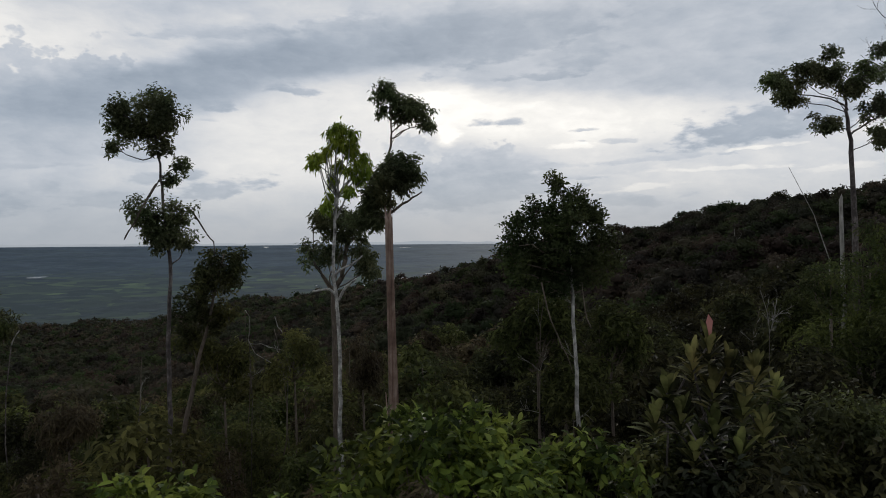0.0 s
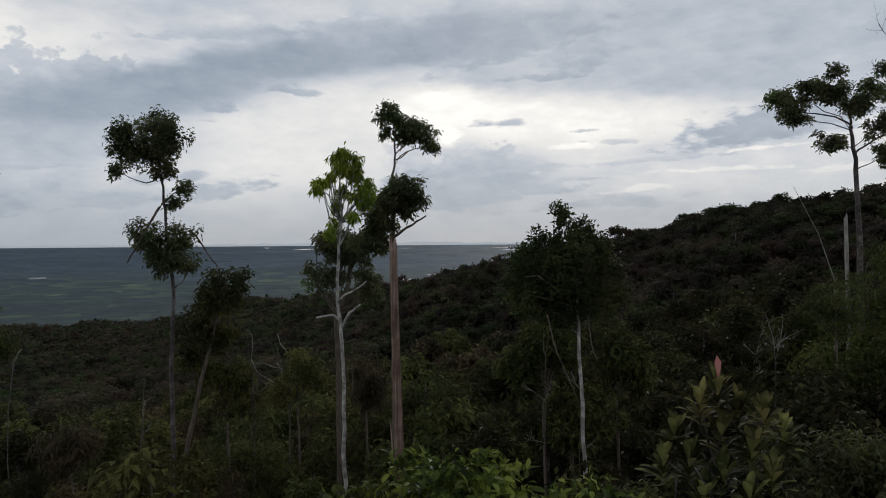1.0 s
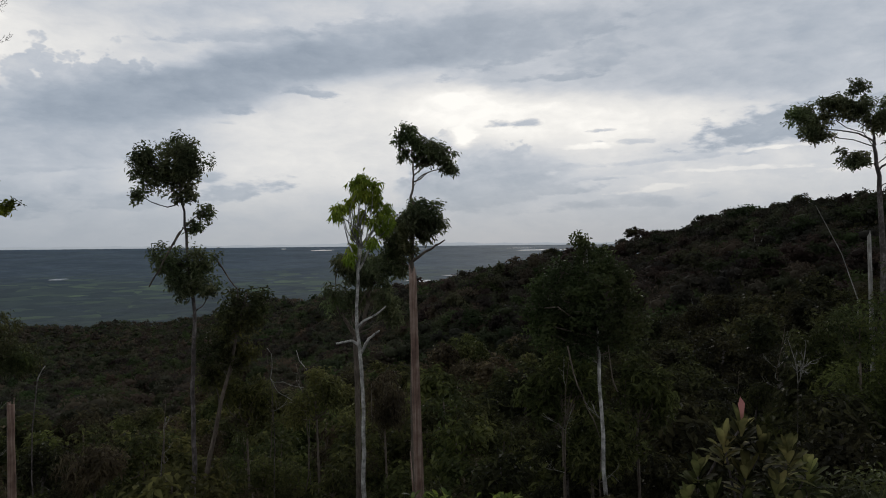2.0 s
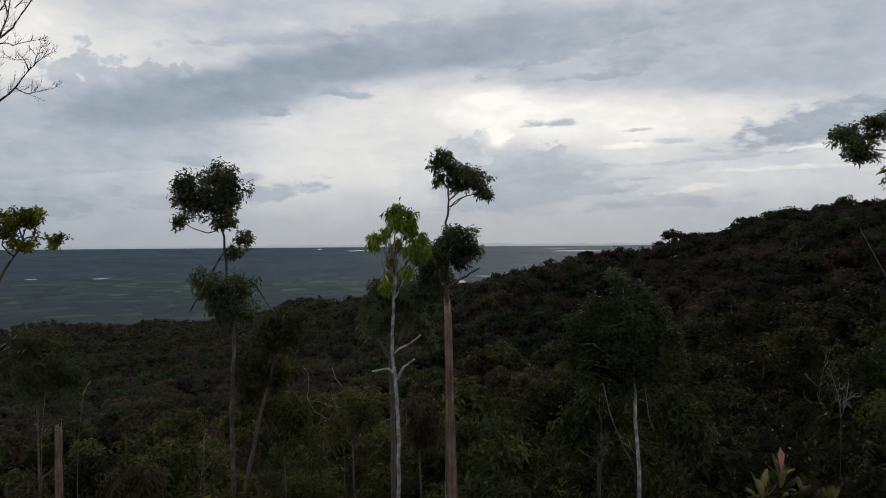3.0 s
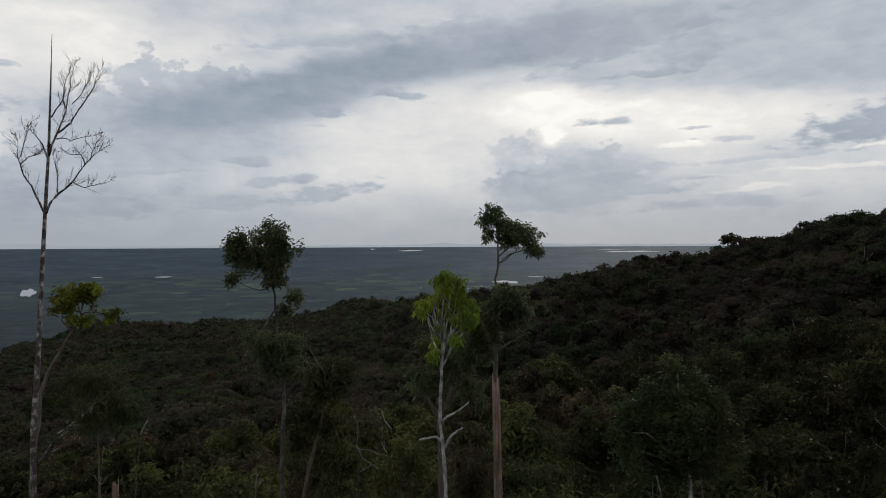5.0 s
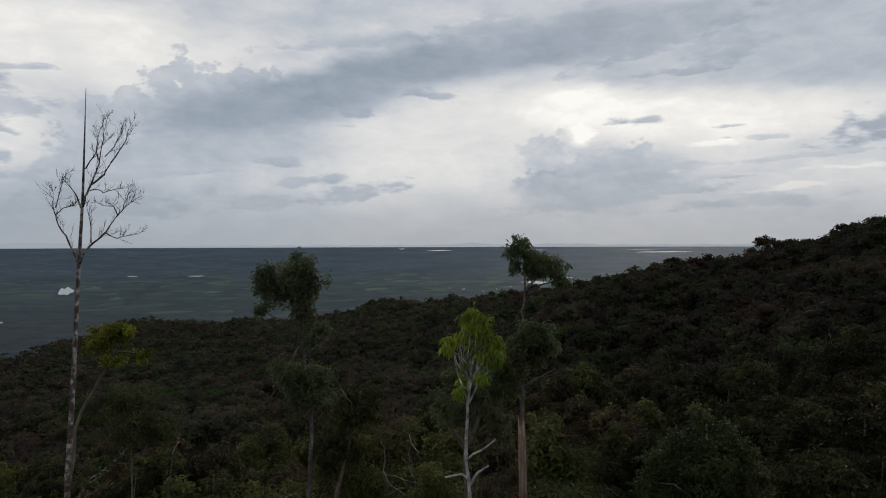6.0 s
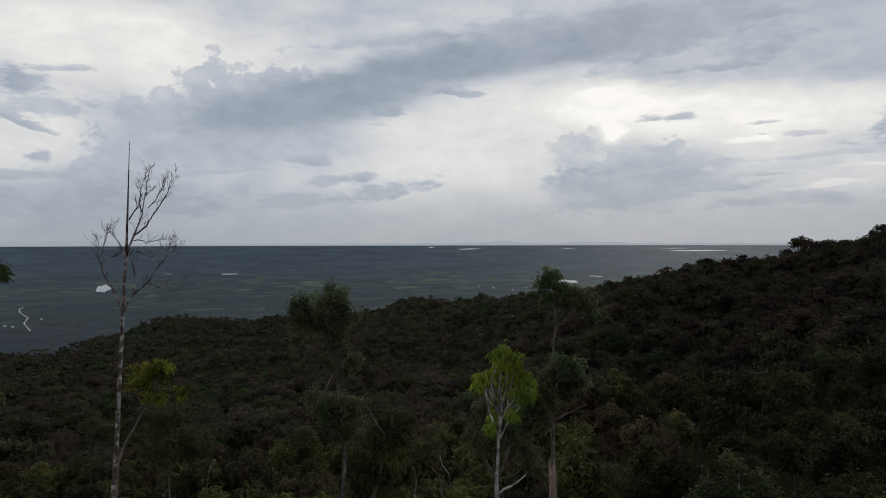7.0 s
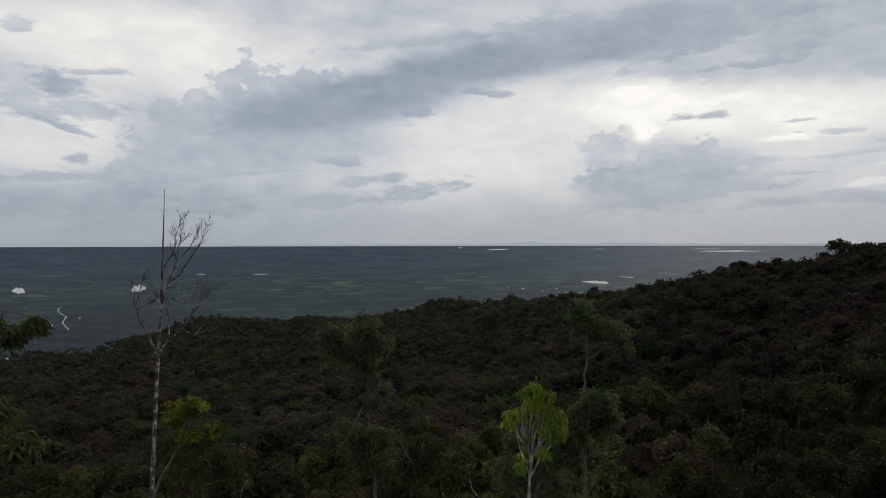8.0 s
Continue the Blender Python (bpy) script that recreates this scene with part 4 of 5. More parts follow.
tall_tree("pale_tree", "slim pale-barked tree with bright lime-green drooping leaves",
          [(-3.60, 24.72, -7.82), (-3.61, 24.73, -6.39), (-3.61, 24.75, -4.61), (-3.65, 24.77, -2.47), (-3.77, 24.78, -1.39), (-3.78, 24.79, -0.50), (-3.74, 24.80, 0.57), (-3.64, 24.80, 1.28)], (0.078, 0.042), BARK_PALE,
          [(0.05, 0.03, (-3.65, 24.77, -1.93), (-3.90, 24.58, -1.59), (-4.38, 24.38, -1.65)), (0.055, 0.03, (-3.65, 24.77, -2.02), (-3.38, 24.68, -1.53), (-3.05, 24.58, -1.28)),
           (0.045, 0.022, (-3.77, 24.78, -1.22), (-3.28, 24.78, -0.86), (-2.88, 24.98, -0.55)), (0.035, 0.015, (-3.74, 24.80, 0.66), (-3.97, 24.70, 1.37), (-4.17, 24.71, 2.17)),
           (0.04, 0.015, (-3.74, 24.80, 0.53), (-3.38, 24.80, 1.28), (-2.73, 24.81, 1.99)), (0.03, 0.012, (-3.64, 24.80, 1.25), (-3.48, 24.81, 2.17), (-3.36, 24.82, 3.16)),
           (0.03, 0.012, (-3.70, 24.80, 0.89), (-3.76, 24.81, 1.82), (-3.61, 24.82, 2.89))],
          [clump((-3.78, 24.62, 3.32), 0.27, 0.33), clump((-3.18, 24.52, 3.18), 0.27, 0.33), clump((-4.24, 24.73, 2.61), 0.22, 0.28), clump((-3.89, 24.56, 2.68), 0.20, 0.25), clump((-3.53, 24.50, 3.11), 0.27, 0.33),
           clump((-3.04, 24.73, 2.68), 0.27, 0.33), clump((-2.89, 25.09, 2.25), 0.27, 0.33), clump((-3.82, 25.01, 1.91), 0.20, 0.25), clump((-3.92, 24.99, 1.28), 0.18, 0.22), clump((-3.18, 24.61, 2.11), 0.22, 0.28),
           clump((-3.32, 24.83, 2.89), 0.25, 0.30), clump((-2.72, 24.64, 2.18), 0.25, 0.30), clump((-3.46, 24.57, 3.46), 0.25, 0.30), clump((-3.21, 24.52, 1.49), 0.18, 0.22), clump((-4.33, 24.60, 2.38), 0.18, 0.22),
           clump((-3.64, 25.10, 2.32), 0.15, 0.20), clump((-3.02, 25.03, 1.84), 0.22, 0.28), clump((-3.73, 25.01, 2.95), 0.22, 0.28), clump((-2.80, 25.01, 2.59), 0.22, 0.28), clump((-3.98, 24.59, 0.99), 0.13, 0.17)],
          LIME, (0.19, 0.055), 34, rng, 0.9, 8, 0.13)
tall_tree("spreading_tree", "broad dark tree with forked brown limbs",
          [(-4.29, 28.34, -5.74), (-4.31, 28.36, -3.66), (-4.34, 28.37, -1.90)], (0.10, 0.09), BARK_BROWN,
          [(0.10, 0.05, (-4.34, 28.37, -1.92), (-4.71, 28.38, -1.38), (-5.04, 28.38, -0.86)), (0.11, 0.06, (-4.34, 28.37, -1.92), (-4.01, 28.38, -1.39), (-3.88, 28.38, -0.77), (-3.60, 28.39, 0.06))],
          [clump((-4.95, 28.40, 0.73), 0.5, 0.42), clump((-4.28, 28.40, 0.58), 0.9, 0.7), clump((-3.45, 28.40, 0.64), 0.9, 0.8), clump((-5.26, 28.39, -0.34), 0.55, 0.75), clump((-4.58, 28.39, -0.55), 0.7, 0.5),
           clump((-3.25, 27.99, -0.52), 0.75, 0.7), clump((-3.01, 27.98, -1.17), 0.4, 0.3), clump((-3.90, 28.59, 0.17), 0.7, 0.4)],
          DARKLEAF, (0.19, 0.065), 24, rng, 0.5)
tall_tree("broken_crown_tree", "dark round-crowned tree with a snapped grey limb",
          [(-2.11, 26.83, -6.60), (-2.13, 26.86, -2.69), (-2.15, 26.89, 0.04), (-2.13, 26.90, 1.60), (-2.09, 26.91, 2.87)], (0.09, 0.04), BARK_BROWN, [],
          [clump((-2.13, 26.91, 2.28), 1.0, 0.75), clump((-2.68, 26.90, 1.70), 0.75, 0.75), clump((-1.58, 26.91, 2.42), 0.62, 0.55), clump((-2.45, 27.10, 1.38), 0.6, 0.4), clump((-2.84, 27.10, 0.73), 0.7, 0.65), clump((-1.35, 27.01, 2.15), 0.35, 0.3)],
          DARKLEAF, (0.18, 0.072), 40, rng, 0.4,
          dead=[(0.055, 0.025, (-2.10, 26.40, 0.84), (-1.64, 26.30, 1.17), (-1.33, 26.20, 1.36), (-1.00, 26.10, 1.54))])
tall_tree("slender_tree", "thin-stemmed tree with a light open crown",
          [(-2.33, 28.84, -5.86), (-2.34, 28.88, -0.58), (-2.36, 28.91, 2.59), (-2.25, 28.92, 3.39), (-2.20, 28.92, 3.96), (-2.26, 28.93, 4.91), (-2.30, 28.94, 5.65)], (0.07, 0.02), BARK_BROWN,
          [(0.03, 0.012, (-2.22, 28.92, 3.73), (-1.80, 28.92, 3.98), (-1.04, 28.92, 4.19)), (0.02, 0.01, (-2.22, 28.93, 4.17), (-1.95, 28.93, 4.38), (-1.58, 28.93, 4.70))],
          [clump((-2.34, 28.94, 5.65), 0.5, 0.42), clump((-2.00, 28.93, 5.08), 0.62, 0.42), clump((-1.16, 28.93, 4.63), 0.6, 0.45), clump((-2.55, 28.93, 4.87), 0.25, 0.5), clump((-0.89, 28.92, 4.27), 0.3, 0.25), clump((-1.64, 29.13, 4.63), 0.35, 0.3), clump((-2.62, 28.80, 5.30), 0.32, 0.38), clump((-1.45, 28.80, 4.95), 0.42, 0.34), clump((-2.10, 29.05, 4.65), 0.30, 0.30)],
          DARKLEAF, (0.17, 0.065), 40, rng, 0.4)
tall_tree("conical_tree", "dense dark conical tree with upright tufts",
          [(3.21, 20.83, -6.09), (3.15, 20.85, -3.58), (3.06, 20.87, -1.52), (2.94, 20.88, -0.19), (2.73, 20.89, 1.36)], (0.066, 0.025), BARK_PALE, [],
          [clump((2.70, 20.89, 1.29), 0.30, 0.42), clump((3.17, 20.89, 0.96), 0.30, 0.34), clump((2.13, 20.89, 0.63), 0.42, 0.36), clump((2.87, 20.89, 0.58), 0.8, 0.55), clump((3.58, 20.88, 0.42), 0.40, 0.36),
           clump((1.69, 20.88, 0.23), 0.46, 0.40), clump((1.36, 20.88, -0.25), 0.34, 0.42), clump((2.20, 20.88, -0.26), 0.8, 0.55), clump((3.78, 20.88, -0.20), 0.52, 0.6), clump((2.67, 21.07, -0.78), 0.9, 0.35), clump((1.61, 20.88, -0.70), 0.5, 0.35), clump((4.07, 20.87, -0.64), 0.36, 0.4), clump((2.96, 20.98, -0.12), 0.8, 0.5), clump((2.48, 20.78, 0.25), 0.6, 0.4),
           clump((1.75, 20.98, -1.00), 0.55, 0.40), clump((2.50, 21.10, -1.30), 0.75, 0.40), clump((3.45, 21.00, -1.10), 0.62, 0.42), clump((3.20, 20.75, -0.60), 0.6, 0.4)],
          CONIFER, (0.17, 0.06), 62, rng, -1.3,
          dead=[(0.02, 0.012, (2.17, 20.37, -1.19), (2.55, 20.36, -2.48), (3.02, 20.65, -3.57)), (0.02, 0.01, (3.42, 20.36, -2.35), (3.27, 20.36, -1.84), (3.24, 20.57, -1.21))])
tall_tree("ridge_tree", "tall dark tree with flat layered crown",
          [(17.80, 33.31, -4.99), (17.72, 33.36, 0.45), (17.56, 33.39, 3.66), (17.43, 33.41, 5.14), (17.33, 33.41, 6.13)], (0.17, 0.05), BARK_DARK,
          [(0.05, 0.02, (17.43, 33.41, 5.51), (16.69, 33.41, 6.01), (14.96, 33.42, 6.27)), (0.05, 0.02, (17.52, 33.40, 4.40), (18.41, 33.40, 5.01), (19.03, 33.41, 5.38))],
          [clump((14.35, 33.42, 6.77), 0.95, 0.75), clump((14.84, 33.42, 6.10), 0.8, 0.4), clump((15.71, 33.43, 7.25), 0.75, 0.5), clump((16.71, 33.43, 7.99), 0.4, 0.5), clump((16.50, 33.42, 7.00), 0.9, 0.6), clump((17.68, 33.42, 6.62), 0.75, 0.7),
           clump((18.55, 33.42, 7.11), 0.7, 0.6), clump((16.49, 33.41, 4.95), 0.8, 0.5), clump((18.79, 33.41, 5.63), 0.7, 0.8), clump((18.90, 33.40, 4.39), 0.7, 0.5), clump((18.93, 33.43, 8.15), 0.5, 0.4)],
          DARKLEAF, (0.17, 0.08), 40, rng)
tall_tree("umbrella_tree", "leaning pale tree with a flat yellow-green crown",
          [(-14.64, 20.49, -2.14), (-14.37, 20.53, 0.34), (-14.01, 20.59, 1.19), (-13.58, 20.64, 1.91), (-13.22, 20.69, 2.50)], (0.065, 0.025), BARK_BROWN, [],
          [clump((-13.30, 20.69, 3.09), 0.72, 0.32), clump((-13.80, 20.62, 2.71), 0.50, 0.32), clump((-13.10, 20.51, 2.36), 0.52, 0.24), clump((-12.39, 20.80, 2.49), 0.30, 0.22), clump((-13.12, 20.91, 2.95), 0.50, 0.28)],
          YELLOWGREEN, (0.13, 0.05), 60, rng, -0.1, 9, 0.10)


def bare_tree():
    g = np.random.default_rng(77)
    trunk = [np.array(p, float) for p in ((-12.20, 17.51, 0.12), (-12.09, 17.55, 1.92), (-11.99, 17.58, 3.96), (-11.92, 17.61, 5.46), (-11.85, 17.64, 6.68), (-11.81, 17.66, 8.05), (-11.77, 17.67, 9.34))]
    foot = trunk[0].copy()
    foot[2] = floor_at(foot[0], foot[1]) - 0.2
    t = thing("bare_tree", "leafless dead tree with white-spotted trunk and fine twigs", "tree")
    t.matrix_basis = Matrix.Translation(Vector(foot))
    w = Wood(g)
    w.tube([p - foot for p in [foot] + trunk[:5]], 0.078, 0.032, 9, 0.06)
    w.tube([p - foot for p in trunk[4:]], 0.032, 0.005, 6, 0.05)
    part("trunk", w.mesh("trunk", BARK_SPOT), t)
    # each limb: its thickness, its line, then the lesser boughs that leave it
    limbs = [(0.026, [(-11.93, 17.60, 5.17), (-12.25, 17.58, 5.83), (-12.50, 17.54, 6.32), (-12.62, 17.62, 6.72)],
              [(-12.50, 17.54, 6.33), (-12.26, 17.50, 6.49), (-11.98, 17.40, 6.52)], [(-12.52, 17.56, 6.50), (-12.40, 17.54, 6.82), (-12.28, 17.47, 7.05)]),
             (0.026, [(-11.85, 17.62, 6.45), (-11.98, 17.60, 6.78), (-12.24, 17.64, 7.05)]),
             (0.030, [(-11.90, 17.60, 5.18), (-11.61, 17.63, 5.63), (-11.20, 17.60, 5.93), (-10.94, 17.70, 6.34), (-10.64, 17.80, 6.65)],
              [(-11.22, 17.60, 5.90), (-10.97, 17.66, 5.77), (-10.59, 17.68, 5.86)], [(-11.62, 17.62, 5.66), (-11.64, 17.66, 5.97), (-11.69, 17.64, 6.30)],
              [(-10.96, 17.68, 6.32), (-10.97, 17.56, 6.51), (-11.27, 17.62, 6.53)], [(-10.86, 17.72, 6.42), (-10.77, 17.65, 6.57), (-10.76, 17.78, 6.78)]),
             (0.030, [(-11.84, 17.63, 6.52), (-11.63, 17.66, 7.07), (-11.40, 17.62, 7.50), (-11.26, 17.70, 8.50)],
              [(-11.38, 17.62, 7.57), (-11.47, 17.66, 7.99), (-11.46, 17.72, 8.26)], [(-11.65, 17.64, 6.90), (-11.26, 17.57, 6.83), (-10.86, 17.55, 6.92)]),
             (0.024, [(-11.62, 17.66, 7.05), (-11.13, 17.60, 7.45), (-10.75, 17.58, 7.92), (-10.70, 17.70, 8.28)],
              [(-11.24, 17.62, 7.69), (-11.01, 17.63, 7.91), (-10.77, 17.55, 8.16)]),
             (0.018, [(-11.78, 17.65, 7.42), (-11.52, 17.66, 7.77), (-11.34, 17.72, 8.00)]),
             (0.034, [(-12.22, 17.50, -0.90), (-12.10, 17.66, -0.52), (-11.80, 17.72, 0.01), (-11.22, 17.80, 0.42)],
              [(-12.14, 17.64, -0.62), (-11.82, 17.58, -0.36), (-11.46, 17.65, -0.20)])]
    for thick, *ways in limbs:
        bough = None
        for n, way in enumerate(ways):
            way = [np.array(p, float) - foot for p in way]
            b, fine = Wood(g), Wood(g)
            r0 = thick if n == 0 else thick * 0.5
            fall = (r0 - 0.006) / (len(way) - 1)
            for i, (p, q) in enumerate(zip(way[:-1], way[1:])):
                pts = b.bent(p, q, r0 - fall * i, r0 - fall * (i + 1), 6, 0.05, 5)
                for k in range(2 if i == 0 else 5):
                    d = (q - p) / np.linalg.norm(q - p) + g.normal(size=3) * np.array((0.55, 0.55, 0.35)) + np.array((0, 0, 0.25))
                    fine.twigs(pts[g.integers(1, 6)], d, g.uniform(0.18, 0.36), 0.006, 1, 0.45)
            fine.twigs(way[-1], way[-1] - way[-2], 0.3, 0.006, 2, 0.45)
            if bough is None:
                bough = part("limb", b.mesh("limb", BARK_SPOT), t)
            else:
                part("bough", b.mesh("bough", BARK_SPOT), bough)
            tagged(part("fine_growth", fine.mesh("fine_growth", BARK_SPOT), bough, "fine bare end growth"), kind="stuff")


bare_tree()


def snag(label, pts, r0, r1, mat, jag=0.25, sides=9, name="dead_tree", flute=0.0):
    """A dead standing trunk with a splintered top."""
    pts = [np.array(p, float) for p in pts]
    foot = pts[0].copy()
    foot[2] = min(foot[2], floor_at(foot[0], foot[1])) - 0.2
    t = thing(name, label, "dead tree")
    t.matrix_basis = Matrix.Translation(Vector(foot))
    w = Wood(rng)
    line = [foot]
    for a, b in zip([foot] + pts[:-1], pts):
        for k in (1, 2, 3):
            line.append(a + (b - a) * k / 3)
    w.tube([p - foot for p in line], r0, r1, sides, 0.10 if not flute else 0.03, jag, flute)
    part("trunk", w.mesh("trunk", mat), t)
    return t, foot


pole, pole_foot = snag("tall dead trunk with stripped red-brown wood", [(-1.69, 22.13, -6.31), (-1.72, 22.15, -4.42), (-1.77, 22.17, -2.21), (-1.83, 22.19, 0.63)], 0.135, 0.10, BARK_RED, 0.3, 26, flute=0.12)
shard = Wood(rng)
shard.tube([np.array(p) - pole_foot for p in ((-1.80, 22.02, -6.6), (-1.86, 22.00, -5.4), (-1.93, 21.98, -4.3))], 0.05, 0.012, 6, 0.1)
part("splinter", shard.mesh("splinter", BARK_RED), pole, "long splinter split from the trunk")
snag("broken grey dead trunk", [(16.65, 32.33, -3.40), (16.54, 32.37, 1.58)], 0.11, 0.075, DEADWOOD)
snag("broken brown dead trunk", [(-14.65, 24.40, -5.35), (-14.66, 24.41, -3.43)], 0.13, 0.10, BARK_RED)
snag("thin leaning dead stem", [(15.50, 31.35, -0.97), (14.87, 31.37, 0.88), (13.86, 31.39, 2.83)], 0.03, 0.01, DEADWOOD, 0.02, 5, "dead_sapling")


def dead_sapling(label, stem, boughs, r=0.03, twigs=1):
    """A thin dead tree: a stem from the ground and long bare boughs that curve down."""
    g = np.random.default_rng(900 + len(boughs))
    stem = [np.array(p, float) for p in stem]
    foot = np.array((stem[0][0], stem[0][1], floor_at(stem[0][0], stem[0][1]) - 0.2))
    t = thing("dead_sapling", label, "dead tree", "dead stems in the forest")
    t.matrix_basis = Matrix.Translation(Vector(foot))
    w = Wood(g)
    line = [foot] + stem
    for i, (a, b) in enumerate(zip(line[:-1], line[1:])):
        w.bent(a - foot, b - foot, r * 0.6, r * 0.5, 6, 0.03, 4)
    part("stem", w.mesh("stem", BARK_DARK), t)
    for way in boughs:
        b = Wood(g)
        way = [np.array(p, float) - foot for p in way]
        for i, (p, q) in enumerate(zip(way[:-1], way[1:])):
            pts = b.bent(p, q, r * (0.75 - 0.15 * i), r * (0.60 - 0.15 * i), 5, 0.07, 4)
            for k in range(twigs):
                b.twigs(pts[1 + k % 4], q - p + g.normal(size=3) * 0.5, 0.35, 0.008, 0 if twigs < 3 else 1)
        part("branch", b.mesh("branch", DEADWOOD), t, "pale bare bough")


dead_sapling("thin dead tree with long pale drooping boughs", [(-8.54, 32.48, -5.05), (-8.61, 32.48, -4.23)],
             [[(-8.61, 32.48, -4.23), (-8.73, 32.48, -2.97)], [(-8.61, 32.48, -4.23), (-8.30, 32.48, -4.83), (-7.37, 32.48, -5.33)], [(-8.54, 32.48, -4.38), (-8.06, 32.48, -4.40), (-7.32, 32.48, -4.64), (-6.58, 32.48, -4.69)]])
dead_sapling("broken dead stem with a pale forked top", [(-7.83, 36.48, -5.32), (-7.94, 36.48, -4.56)],
             [[(-7.94, 36.48, -4.56), (-8.42, 36.48, -3.66)], [(-7.91, 36.48, -5.04), (-7.29, 36.48, -5.32)]])
dead_sapling("short pale dead stub in the regrowth", [(-14.05, 34.48, -7.19)], [[(-14.05, 34.48, -7.19), (-13.95, 34.48, -6.39)]], 0.05)
dead_sapling("leaning pale dead stub in the regrowth", [(-19.89, 34.48, -4.71)], [[(-19.89, 34.48, -4.71), (-19.51, 34.48, -4.02)]], 0.045)
dead_sapling("grey bare shrub among dark leaves", [(10.32, 25.48, -3.21)], [[(10.32, 25.48, -3.21), (10.01, 25.48, -1.75)], [(10.32, 25.48, -3.21), (10.56, 25.48, -2.11)], [(10.25, 25.48, -2.85), (10.74, 25.48, -2.48)]], 0.014, 5)


# ---- bushes close to the hilltop ----
def bush(name, label, c, wide, high, n, mat, leaf, density, rng, droop=0.1, per=12, spray=0.25):
    c = np.array(c, float)
    foot = np.array((c[0], c[1], floor_at(c[0], c[1]) - 0.1))
    t = thing(name, label, "bush")
    t.matrix_basis = Matrix.Translation(Vector(foot))
    top = c - foot
    cl = []
    b = Wood(rng)
    for i in range(n):
        o = np.array((rng.uniform(-1, 1) * wide, rng.uniform(-0.7, 0.7) * wide, -abs(rng.normal()) * high * 0.8))
        p = top + o
        p[2] = max(p[2], 0.5)
        s = rng.uniform(0.28, 0.6) * min(wide, 1.3)
        cl.append((p, (s, s, s * 0.75)))
        b.bent((rng.normal() * 0.2, rng.normal() * 0.2, -0.2), p, 0.03, 0.012, 5)
    p, d, _ = sprays(rng, cl, per, spray, density)
    v, f = leaf_blades(rng, p, d, leaf[0], leaf[1], droop)
    part("foliage", mesh_of("foliage", v, f, mat, True), t)
    part("stem", b.mesh("stem", BARK_BROWN), t)
    return t


for c, w, h in (((-0.59, 14.86, -3.37), 1.0, 0.8), ((0.30, 14.85, -3.46), 0.9, 0.8), ((-1.77, 14.65, -3.93), 0.9, 0.7), ((1.40, 14.85, -3.66), 0.9, 0.8), ((2.41, 14.94, -4.10), 0.8, 0.7), ((-0.21, 13.85, -4.02), 1.3, 0.7), ((0.98, 13.85, -4.02), 1.0, 0.7)):
    bush("leafy_shrub", "bright green leafy shrub on the hilltop", c, w, h, 10, SHRUB, (0.24, 0.105), 17, rng, -0.25, 9, 0.26)
for c, w, h in (((-7.42, 18.85, -5.72), 0.7, 0.5), ((-6.26, 18.64, -5.85), 0.7, 0.5), ((-4.75, 18.34, -6.05), 0.9, 0.5)):
    bush("leafy_shrub", "green leafy shrub among darker regrowth", c, w, h, 8, SHRUB, (0.32, 0.16), 14, rng, 0.1, 9, 0.3)
for c, w, h in (((7.49, 17.34, -3.63), 1.2, 0.9), ((8.57, 17.34, -3.70), 1.2, 0.9), ((7.41, 16.33, -4.35), 1.5, 0.9), ((3.64, 16.84, -4.12), 0.9, 0.8), ((3.28, 16.34, -4.65), 0.9, 0.8), ((6.27, 15.83, -4.52), 1.2, 0.9)):
    bush("leafy_shrub", "dark green shrub with small hanging leaves", c, w, h, 9, OLIVE, (0.18, 0.07), 26, rng, 0.3)


